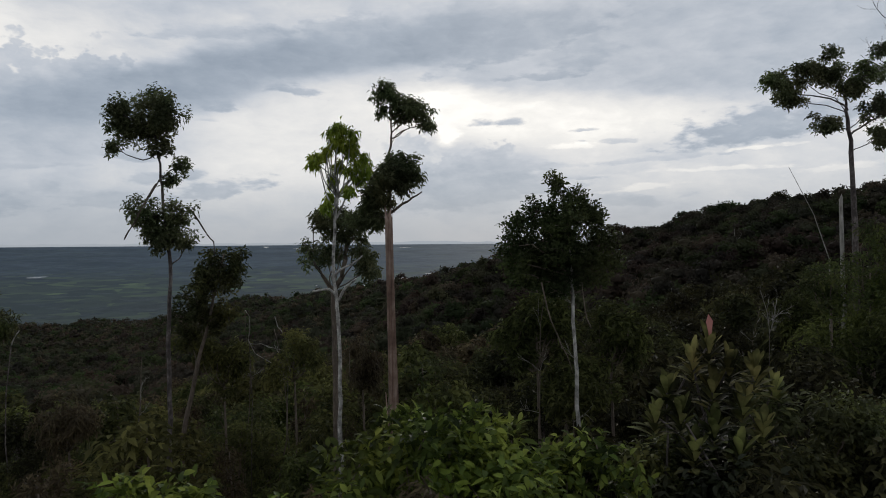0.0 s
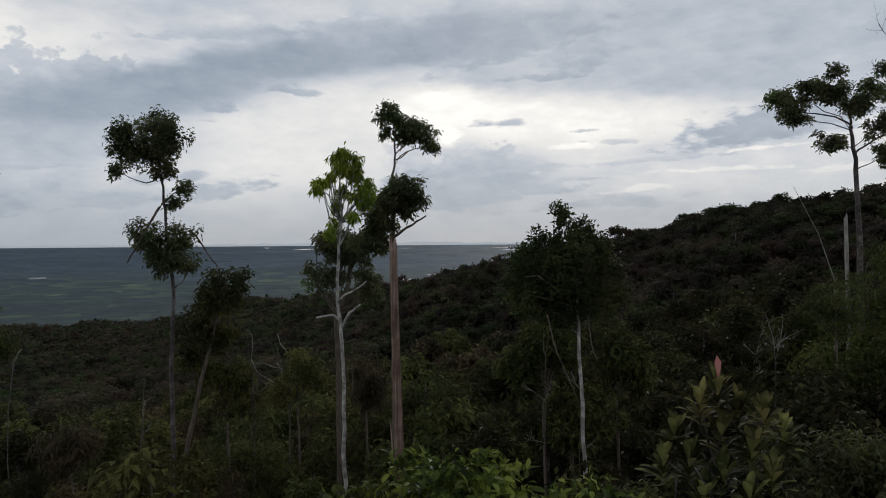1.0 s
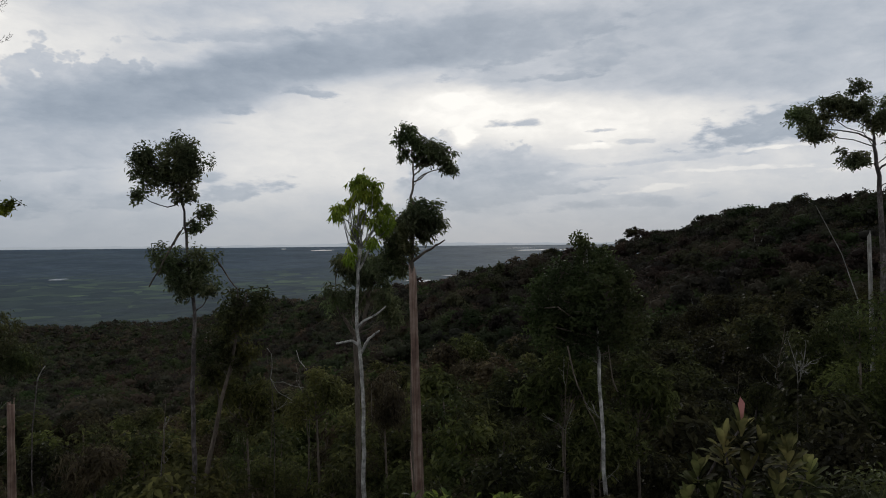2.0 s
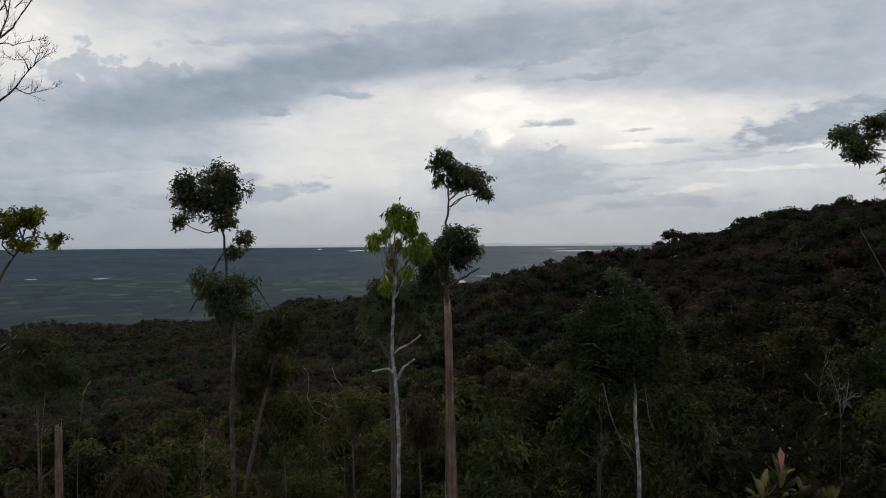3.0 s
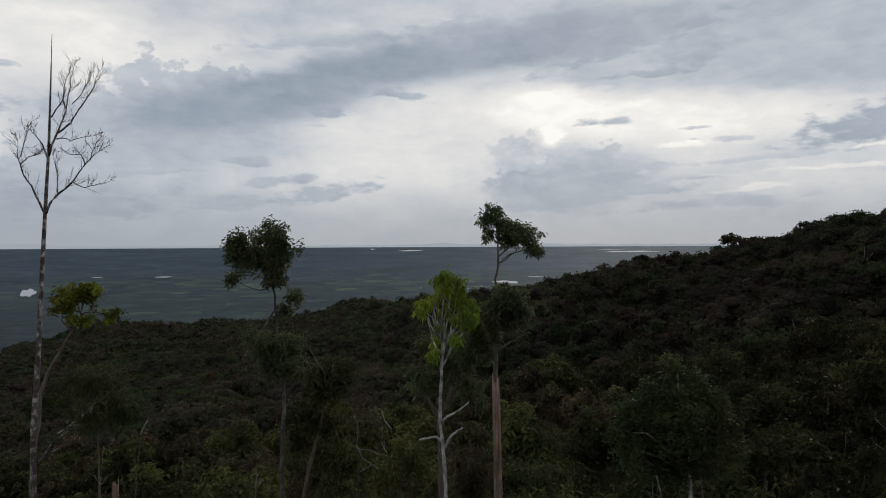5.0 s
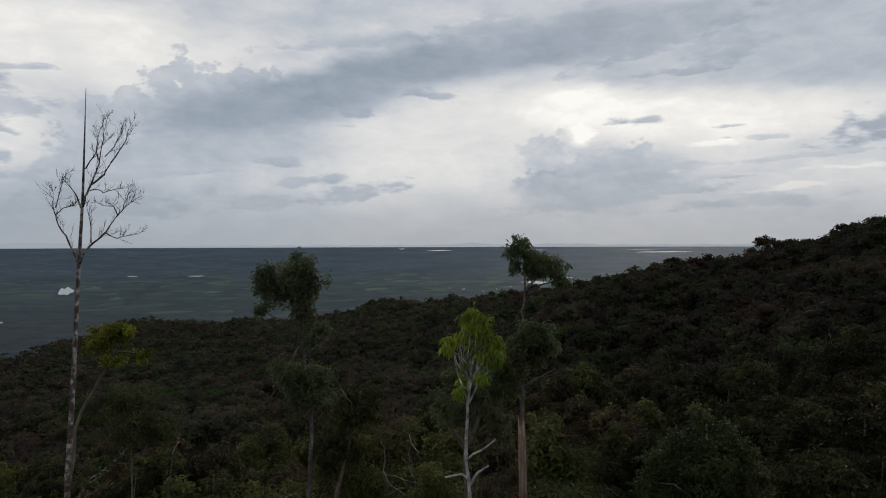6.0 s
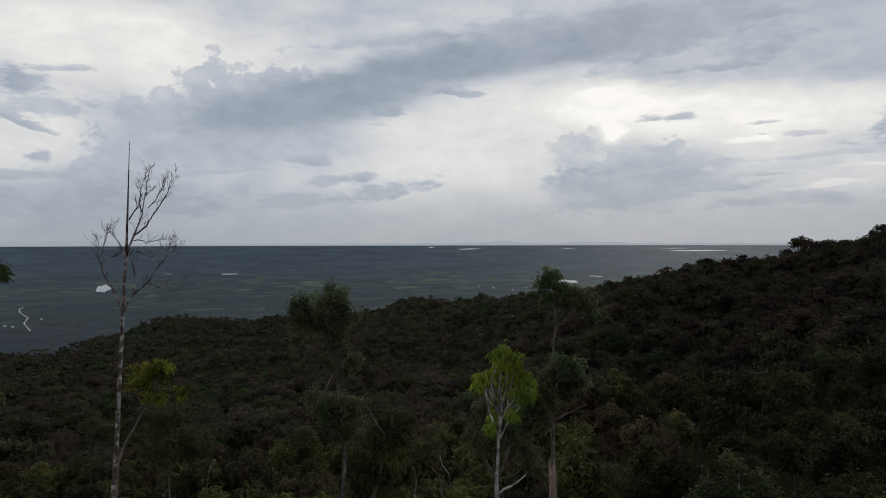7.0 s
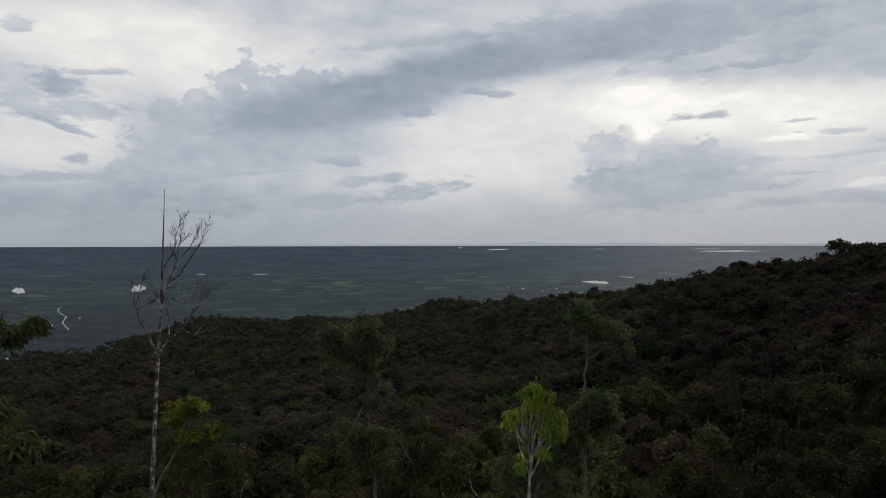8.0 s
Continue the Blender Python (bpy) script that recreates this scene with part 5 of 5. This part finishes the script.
def broadleaf_plant():
    """Rosettes of long paddle leaves on short stems."""
    g = np.random.default_rng(9)
    heads = [(4.91, 16.36, -2.23), (4.58, 16.35, -2.54), (5.26, 16.25, -2.64), (5.80, 16.35, -2.78), (4.07, 16.35, -3.10), (4.87, 16.05, -3.04), (4.21, 15.95, -3.50), (5.40, 15.95, -3.35), (6.33, 16.65, -3.18),
             (3.78, 16.15, -3.55), (4.78, 15.74, -3.73), (5.74, 15.84, -3.76), (4.37, 15.64, -4.12), (5.18, 15.54, -4.10)]
    foot = np.array(heads[3], float)
    foot[2] = floor_at(foot[0], foot[1]) - 0.1
    t = thing("broadleaf_plant", "large plant with rosettes of pale broad leaves", "plant")
    t.matrix_basis = Matrix.Translation(Vector(foot))
    for hd in heads:
        hd = np.array(hd, float) - foot
        stem = Wood(g)
        stem.bent((g.normal() * 0.15, g.normal() * 0.15, -0.2), hd, 0.035, 0.02, 6)
        part("stem", stem.mesh("stem", BARK_DARK), t)
        V, F = [], []
        n = 26
        for i in range(n):
            a = i * 2.4 + g.uniform(-0.2, 0.2)
            rise = 0.28 + 1.05 * i / n + g.uniform(-0.25, 0.25)
            at = hd - np.array((0, 0, 0.45)) * (1 - i / n)
            d = np.array((math.cos(a) * math.cos(rise), math.sin(a) * math.cos(rise), math.sin(rise)))
            side = np.cross(d, (0, 0, 1))
            side /= np.linalg.norm(side)
            up = np.cross(side, d)
            ln, wd = g.uniform(0.36, 0.58), g.uniform(0.135, 0.185)
            base = len(V)
            for k in range(6):
                u = k / 5
                ww = wd * (0.22, 0.55, 0.80, 1.0, 0.95, 0.35)[k] * 0.5
                p = at + d * ln * (0.08 + u) - np.array((0, 0, 0.14)) * u * u * math.cos(rise)
                V += [p - side * ww + up * ww * 0.3, p, p + side * ww + up * ww * 0.3]
            for k in range(5):
                q = base + 3 * k
                F += [(q, q + 1, q + 4, q + 3), (q + 1, q + 2, q + 5, q + 4)]
        part("leaf_rosette", mesh_of("leaf_rosette", V, F, BIGLEAF, True), t)

    tip = np.array(heads[0], float) - foot
    V = [tip + np.array((-0.02, 0, 0.30)), tip + np.array((0.06, 0, 0.30)), tip + np.array((0.09, 0.02, 0.48)), tip + np.array((0.0, 0.03, 0.62)), tip + np.array((-0.05, 0.02, 0.46)), tip + np.array((0.01, -0.03, 0.0)), tip + np.array((0.03, 0.0, 0.0))]
    part("young_leaf", mesh_of("young_leaf", V, [(0, 1, 2, 4), (4, 2, 3), (5, 6, 1, 0)], PINKLEAF), t, "pink young leaf")


broadleaf_plant()
# leaf colour of these bushes is darkened for the shade under the plant
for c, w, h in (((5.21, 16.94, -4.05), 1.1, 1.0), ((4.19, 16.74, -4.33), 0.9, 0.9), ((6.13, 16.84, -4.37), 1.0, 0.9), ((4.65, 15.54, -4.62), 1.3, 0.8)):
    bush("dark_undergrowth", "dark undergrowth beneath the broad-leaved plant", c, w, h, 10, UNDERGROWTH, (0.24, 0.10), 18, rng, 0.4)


# ---- the plain: water, hamlets, far hills ----
WATER = water_material()


def land_at(x, y):
    return float(ground(*bearing(x, y)))


def lake(label, outline_centre, wide, deep, name="lake", seed=0):
    """A sheet of water with an uneven shore, lying on the plain; wide across the view, deep away from it."""
    g = np.random.default_rng(seed)
    c = np.array(outline_centre, float)
    out = c[:2] / np.linalg.norm(c[:2])
    side = np.array((out[1], -out[0]))
    ring, low = [], []
    for k in range(28):
        a = 2 * math.pi * k / 28
        r = 1 + 0.22 * math.sin(2 * a + seed) + 0.16 * math.sin(5 * a + seed * 2) + g.uniform(-0.08, 0.08)
        p = c[:2] + side * math.cos(a) * wide * 0.5 * r + out * math.sin(a) * deep * 0.5 * r
        ring.append(p)
    z = [land_at(*p) + 0.8 for p in ring]
    v = [(p[0], p[1], h) for p, h in zip(ring, z)] + [(p[0], p[1], h - 3) for p, h in zip(ring, z)] + [(c[0], c[1], land_at(c[0], c[1]) + 0.8)]
    n = len(ring)
    f = [(k, (k + 1) % n, 2 * n) for k in range(n)] + [(k, k + n, (k + 1) % n + n, (k + 1) % n) for k in range(n)]
    ob = new(name, mesh_of(name, v, f, WATER))
    tagged(ob, label, "water", kind="structure")


lake("pale lake shining on the plain", (-1512, 1896, -132.4), 34, 260, seed=1)
lake("small pale pond on the plain", (-1775, 1701, -131.1), 26, 210, seed=2)
lake("narrow bright pond on the plain", (-1643, 2418, -111.6), 34, 30, seed=3)
lake("thin bright pond on the plain", (-1422, 2482, -114.4), 60, 18, seed=4)
lake("far bright lake below the horizon", (-1126, 4544, -22.2), 40, 70, seed=5)
lake("far bright lake below the horizon", (-849, 4423, -32.1), 140, 80, seed=6)
lake("long bright lake below the horizon", (503, 4330, -40.1), 250, 120, seed=7)
lake("long bright lake below the horizon", (400, 4543, -29.0), 140, 50, seed=8)
lake("bright water behind the ridge", (-139, 2519, -128.5), 75, 110, seed=9)
lake("bright water behind the ridge", (-37, 2734, -119.8), 60, 30, seed=10)
lake("far bright lake below the horizon", (-233, 4549, -29.3), 90, 40, seed=12)
lake("thin bright pond on the plain", (-1434, 2515, -112.8), 70, 22, seed=11)


def river():
    pts = [np.array(p, float) for p in ((-1063, 1134, -159.4), (-1157, 1217, -156.8), (-1218, 1293, -154.3), (-1294, 1351, -151.7), (-1345, 1401, -149.5), (-1385, 1460, -147.2))]
    line = []
    for a, b in zip(pts[:-1], pts[1:]):
        for k in range(6):
            line.append(a + (b - a) * k / 6)
    v, f = [], []
    for i, p in enumerate(line):
        q = line[min(i + 1, len(line) - 1)] - line[max(0, i - 1)]
        s = np.array((q[1], -q[0])) / (np.linalg.norm(q[:2]) + 1e-9) * (1.0 + 0.4 * math.sin(i * 1.3))
        for sg in (-1, 1):
            x, y = p[0] + sg * s[0], p[1] + sg * s[1]
            v.append((x, y, land_at(x, y) + 1.0))
    for i in range(len(line) - 1):
        f.append((2 * i, 2 * i + 1, 2 * i + 3, 2 * i + 2))
    tagged(new("river", mesh_of("river", v, f, WATER)), "winding pale river on the plain", "water", kind="structure")


river()


def paint(name, colour, rough=0.7):
    mat, nt, bsdf, out = material(name)
    n = noise_node(nt, 0.8, 4.0)
    nt.links.new(ramp_node(nt, n.outputs[0], ((0.3, tuple(c * 0.8 for c in colour)), (0.7, colour))), bsdf.inputs["Base Color"])
    bsdf.inputs["Roughness"].default_value = rough
    return mat


WALL_PAINT, ROOF_SHEET = paint("white_wall_paint", (0.75, 0.75, 0.73)), paint("pale_roof_sheet", (0.62, 0.64, 0.66), 0.35)


def hut(c, wide, deep, high, turn):
    t = thing("farm_building", "small white building on the plain", "building", "buildings of the plain")
    t.matrix_basis = pose(c[0], c[1], land_at(c[0], c[1]) - 0.5, 0, 0, turn)
    w, d, h = wide / 2, deep / 2, high
    v = [(-w, -d, 0), (w, -d, 0), (w, d, 0), (-w, d, 0), (-w, -d, h), (w, -d, h), (w, d, h), (-w, d, h), (-w, 0, h * 1.4), (w, 0, h * 1.4)]
    f = [(0, 1, 5, 4), (2, 3, 7, 6), (1, 2, 6, 9, 5), (3, 0, 4, 8, 7)]
    part("wall", mesh_of("wall", v, f, WALL_PAINT), t)
    e = 0.8
    v = [(-w - e, -d - e, h - 0.3), (w + e, -d - e, h - 0.3), (w + e, 0, h * 1.4 + 0.25), (-w - e, 0, h * 1.4 + 0.25), (w + e, d + e, h - 0.3), (-w - e, d + e, h - 0.3)]
    v += [(a, b, z - 0.2) for a, b, z in v]
    f = [(0, 1, 2, 3), (3, 2, 4, 5), (7, 6, 9, 8), (8, 9, 11, 10), (0, 6, 7, 1), (5, 4, 10, 11)]
    part("roof", mesh_of("roof", v, f, ROOF_SHEET), t)


for c, w in (((-352, 2244, -138.2), 16), ((-403, 2270, -136.9), 7), ((-282, 2188, -140.5), 9), ((-1158, 1171, -157.6), 6), ((-1137, 1169, -157.9), 5), ((-933, 869, -160.1), 14), ((-1172, 1280, -155.4), 6), ((-248, 2266, -137.9), 9), ((-211, 2347, -135.0), 8)):
    hut(c, w * 0.6, 4, 2.6, random.uniform(0, 60))


def hills():
    mat, nt, bsdf, out = material("far_hills_glowing_haze")
    # hills glow: the haze's grey-blue is emitted from their surface
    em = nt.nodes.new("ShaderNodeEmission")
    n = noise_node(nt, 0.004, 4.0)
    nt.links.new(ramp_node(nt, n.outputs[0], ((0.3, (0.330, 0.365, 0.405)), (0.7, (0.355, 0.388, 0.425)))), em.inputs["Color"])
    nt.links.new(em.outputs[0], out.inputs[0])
    az = np.linspace(-60, 50, 260)
    top = 4 + 10 * np.exp(-((az + 46) / 5) ** 2) + 14 * np.exp(-((az + 8.3) / 1.8) ** 2) + 9 * np.exp(-((az + 1) / 2.4) ** 2) + 16 * np.exp(-((az + 40) / 3.5) ** 2)
    top = top + 2.5 * np.sin(az * 2.1) + 1.5 * np.sin(az * 5.3 + 1)
    v, f = [], []
    for a, h in zip(az, top):
        for r, z in ((4880, -14.0), (4905, max(h, -2.0)), (4928, -14.0)):
            x, y = xy(a, r)
            v.append((x, y, z))
    for i in range(len(az) - 1):
        q = 3 * i
        f += [(q, q + 3, q + 4, q + 1), (q + 1, q + 4, q + 5, q + 2)]
    tagged(new("backdrop", mesh_of("backdrop", v, f, mat, True)), "faint glowing hills on the horizon, coloured as rain haze", "hills", kind="structure")


hills()


# ---- emergent trees and dead stems on the ridge ----
def ridge_emergent(c, wide, tall, seed, label="umbrella-crowned tree standing above the ridge canopy"):
    g = np.random.default_rng(seed)
    c = np.array(c, float)
    t = thing("emergent_tree", label, "tree", "emergent trees on the ridge")
    foot = np.array((c[0], c[1], floor_at(c[0], c[1])))
    t.matrix_basis = Matrix.Translation(Vector(foot))
    top = c - foot
    w = Wood(g)
    w.tube([(0, 0, -0.5), (0.1, 0, top[2] * 0.5), tuple(top - np.array((0, 0, tall * 0.5)))], 0.3, 0.16, 7)
    cl = []
    for i in range(7):
        a = i * 2.4
        q = np.array((math.cos(a) * wide * 0.32 * g.uniform(0.4, 1), math.sin(a) * wide * 0.32, -tall * g.uniform(0.15, 0.5)))
        cl.append((top + q, (wide * 0.24, wide * 0.24, tall * 0.36)))
        w.bent(top - np.array((0, 0, tall * 0.6)), top + q, 0.1, 0.05, 4)
    cm, _ = crown_mesh(g, cl, SHADED_LEAF, (0.7, 0.4), 8, 0.6, 2.2, 0.1)
    part("trunk", w.mesh("trunk", BARK_DARK), t)
    part("crown", cm, t)


for i, (c, w, h) in enumerate((((97.02, 403.01, 8.09), 9, 4.5), ((111.88, 407.89, 6.38), 9, 4), ((120.79, 411.03, 6.89), 8, 4), ((50.64, 402.13, -3.31), 11, 5), ((42.51, 406.13, -6.43), 7, 5), ((133.66, 402.60, 10.83), 8, 4),
                              ((139.55, 393.28, 14.64), 8, 4), ((68.55, 406.39, -5.47), 6, 4), ((146.35, 389.11, 17.29), 9, 5), ((158.59, 385.62, 18.05), 9, 5), ((166.65, 376.57, 19.71), 10, 5), ((166.62, 352.35, 22.30), 9, 5), ((172.85, 332.31, 19.60), 9, 5), ((25.80, 439.25, -15.96), 10, 4), ((14.22, 447.86, -17.65), 9, 4))):
    ridge_emergent(np.array(c) + (0, 0, 1.0), w * 1.1, h * 1.4, 300 + i)


def pale_stem(top, length, r, seed, name="dead_sapling", label="thin pale dead stem among the canopy", twig=1):
    g = np.random.default_rng(seed)
    top = np.array(top, float)
    lean = g.normal(size=3) * 0.08 * length
    t = thing(name, label, "dead tree", "dead stems in the forest")
    foot = top - np.array((lean[0], lean[1], length))
    foot[2] = min(foot[2], floor_at(foot[0], foot[1]) + 0.0)
    t.matrix_basis = Matrix.Translation(Vector(foot))
    w = Wood(g)
    pts = w.bent((0, 0, -0.3), top - foot, r, r * 0.35, 5, 0.03, 6)
    part("stem", w.mesh("stem", BARK_BROWN if length < 6 else DEADWOOD), t)
    for k in range(twig):
        b = Wood(g)
        p = pts[g.integers(3, 6)]
        d = np.array((g.choice((-1, 1)) * g.uniform(0.5, 1), g.normal() * 0.4, g.uniform(0.3, 1)))
        b.twigs(p, d, length * 0.28, r * 0.5, 1, 0.5)
        part("branch", b.mesh("branch", DEADWOOD), t)


for i, (c, ln, r, k) in enumerate((((51.06, 160.25, -9.87), 12, 0.10, 1), ((88.43, 215.37, -6.76), 11, 0.12, 1), ((7.48, 29.81, -4.21), 2.2, 0.025, 6), ((16.08, 44.99, -6.29), 4, 0.04, 1), ((2.50, 21.74, -1.21), 2.0, 0.02, 4),
                                   ((19.93, 47.51, -4.09), 3, 0.04, 5), ((20.44, 48.31, -5.08), 3, 0.05, 8), ((-8.09, 34.91, -4.03), 2.6, 0.04, 4), ((-9.38, 34.75, -3.22), 3.0, 0.03, 3), ((-13.96, 34.35, -6.07), 1.0, 0.025, 2),
                                   ((-12.63, 31.31, -4.79), 1.4, 0.025, 3), ((-16.66, 26.78, -2.94), 1.8, 0.025, 4), ((41.65, 132.25, -8.77), 9, 0.08, 1), ((86.37, 212.29, 3.37), 9, 0.11, 1), ((3.14, 21.63, 0.01), 2.0, 0.022, 6))):
    pale_stem(c, ln, r, 500 + i, twig=k)


# ---- single shrubs and trees of the slope ----
def rounded_tree(name, label, c, wide, high, mat, leaf, density, seed, n=12, droop=0.25, bark=None):
    """A tree or tall shrub whose rounded crown is made of many tufts."""
    g = np.random.default_rng(seed)
    c = np.array(c, float)
    foot = np.array((c[0], c[1], floor_at(c[0], c[1]) - 0.1))
    t = thing(name, label, "tree")
    t.matrix_basis = Matrix.Translation(Vector(foot))
    top = c - foot
    w = Wood(g)
    w.tube([(0, 0, -0.2), (top[0] * 0.3 + 0.1, 0.05, top[2] * 0.4), (0, 0, top[2])], 0.05 + 0.02 * wide, 0.03, 7, 0.05)
    part("trunk", w.mesh("trunk", bark or BARK_BROWN), t)
    cl = []
    for i in range(n):
        d = unit(g.normal(size=(1, 3)))[0] * g.uniform(0.35, 0.85)
        p = top + d * np.array((wide, wide, high))
        s = g.uniform(0.28, 0.45)
        cl.append((p, (wide * s, wide * s, high * s)))
        b = Wood(g)
        b.bent(top - np.array((0, 0, high * 0.7)), p, 0.03, 0.012, 5)
        part("branch", b.mesh("branch", bark or BARK_BROWN), t)
    cm, _ = crown_mesh(g, cl, mat, leaf, 12, 0.28, density, droop)
    part("crown", cm, t)


rounded_tree("rounded_tree", "pale grey-green rounded tree with fine hanging leaves", (-23.53, 36.47, -3.37), 2.6, 2.0, OLIVE, (0.26, 0.06), 14, 801, 16, 0.6)
rounded_tree("broadleaf_tree", "pale-leaved young tree in the valley", (2.73, 62.28, -11.20), 1.5, 2.0, OLIVE, (0.42, 0.14), 10, 802, 12)
rounded_tree("dark_shrub", "dark shrub beneath the conical tree", (2.37, 22.85, -2.96), 1.2, 1.3, FOREST, (0.24, 0.08), 22, 803, 14)
rounded_tree("dark_shrub", "dark shrub beneath the conical tree", (4.62, 23.35, -3.05), 1.0, 1.2, FOREST, (0.24, 0.08), 22, 804, 12)
rounded_tree("dark_shrub", "dark shrub beneath the conical tree", (3.18, 22.84, -4.28), 1.5, 1.0, FOREST, (0.24, 0.08), 20, 805, 14)
rounded_tree("creeper_covered_tree", "low tree hung with yellowish creepers", (14.72, 29.85, -1.81), 1.2, 1.5, OLIVE, (0.20, 0.08), 14, 806, 12)
rounded_tree("creeper_covered_tree", "low tree hung with yellowish creepers", (17.16, 31.35, -1.45), 1.3, 2.0, OLIVE, (0.22, 0.09), 14, 807, 12)
rounded_tree("creeper_covered_tree", "dark tree hung with creepers", (16.41, 35.33, -3.71), 1.6, 1.6, FOREST, (0.26, 0.10), 14, 808, 12)
tall_tree("hanging_leaf_tree", "tree with drooping leaf sprays at the hill's edge",
          [(-16.14, 14.22, 2.71), (-16.02, 14.28, 5.43), (-15.78, 14.36, 6.91)], (0.10, 0.04), BARK_BROWN,
          [(0.03, 0.01, (-15.90, 14.32, 6.41), (-14.32, 14.44, 6.62), (-12.81, 14.65, 6.46))],
          [clump((-12.75, 14.66, 6.32), 0.20, 0.16), clump((-13.16, 14.55, 6.10), 0.16, 0.18), clump((-13.62, 14.43, 6.34), 0.25, 0.22), clump((-14.76, 14.42, 6.43), 0.5, 0.4), clump((-14.56, 15.19, 4.19), 0.7, 0.5), clump((-15.54, 14.92, 4.83), 0.9, 0.6), clump((-14.06, 15.32, 3.30), 0.7, 0.5)],
          OLIVE, (0.22, 0.07), 30, np.random.default_rng(810), 0.7)
rounded_tree("green_sapling", "green leafy sapling beside the pale tree", (-6.65, 32.35, -5.15), 1.3, 1.2, FOREST, (0.26, 0.08), 16, 812, 10, 0.4)
rounded_tree("green_sapling", "green leafy sapling beside the leaning tree", (-9.95, 33.35, -5.29), 1.4, 1.6, FOREST, (0.26, 0.08), 16, 813, 12, 0.4)
rounded_tree("brown_leaved_tree", "brownish dry-leaved tree in the regrowth", (-3.78, 32.34, -5.17), 1.1, 1.5, OLDFOREST, (0.26, 0.06), 16, 814, 12, 0.8)
rounded_tree("brown_leaved_tree", "brownish dry-leaved tree in the regrowth", (-14.65, 29.34, -7.17), 1.4, 1.2, OLDFOREST, (0.26, 0.06), 16, 815, 12, 0.8)
rounded_tree("creeper_covered_tree", "dark tree hung with creepers below the broken trunk", (15.64, 30.32, -4.30), 2.0, 1.5, FOREST, (0.24, 0.09), 14, 816, 16)
rounded_tree("creeper_covered_tree", "dark tree hung with creepers below the broken trunk", (17.87, 32.33, -3.41), 1.3, 1.8, FOREST, (0.24, 0.09), 14, 817, 14)


def edge_bare_tree():
    g = np.random.default_rng(88)
    trunk = [np.array(p, float) for p in ((17.63, 28.34, -1.74), (17.45, 28.39, 3.44), (17.17, 28.42, 6.55), (16.88, 28.45, 9.86))]
    foot = trunk[0].copy()
    foot[2] = floor_at(foot[0], foot[1]) - 0.2
    t = thing("bare_tree", "leafless grey tree at the edge of the hill", "tree")
    t.matrix_basis = Matrix.Translation(Vector(foot))
    w = Wood(g)
    w.tube([p - foot for p in [foot] + trunk], 0.12, 0.03, 8, 0.06)
    part("trunk", w.mesh("trunk", BARK_DARK), t)
    for way in ([(17.17, 28.42, 6.55), (16.34, 28.43, 7.69), (15.52, 28.44, 8.53)], [(17.30, 28.40, 5.10), (16.44, 28.41, 5.93), (15.51, 28.42, 6.66)], [(17.45, 28.39, 3.23), (16.63, 28.40, 3.96), (15.80, 28.40, 4.17)], [(16.97, 28.44, 8.62), (16.46, 28.45, 9.66), (15.85, 28.46, 10.49)]):
        b = Wood(g)
        way = [np.array(p, float) - foot for p in way]
        for i, (p, q) in enumerate(zip(way[:-1], way[1:])):
            r0 = 0.022 - 0.007 * i
            pts = b.bent(p, q, r0, r0 - 0.007, 5, 0.06, 4)
            for k in range(3):
                d = (q - p) / np.linalg.norm(q - p) + g.normal(size=3) * 0.5 + np.array((0, 0, 0.3))
                b.twigs(pts[g.integers(1, 5)], d, g.uniform(0.4, 0.8), 0.008, 1)
        part("branch", b.mesh("branch", BARK_DARK), t)


edge_bare_tree()
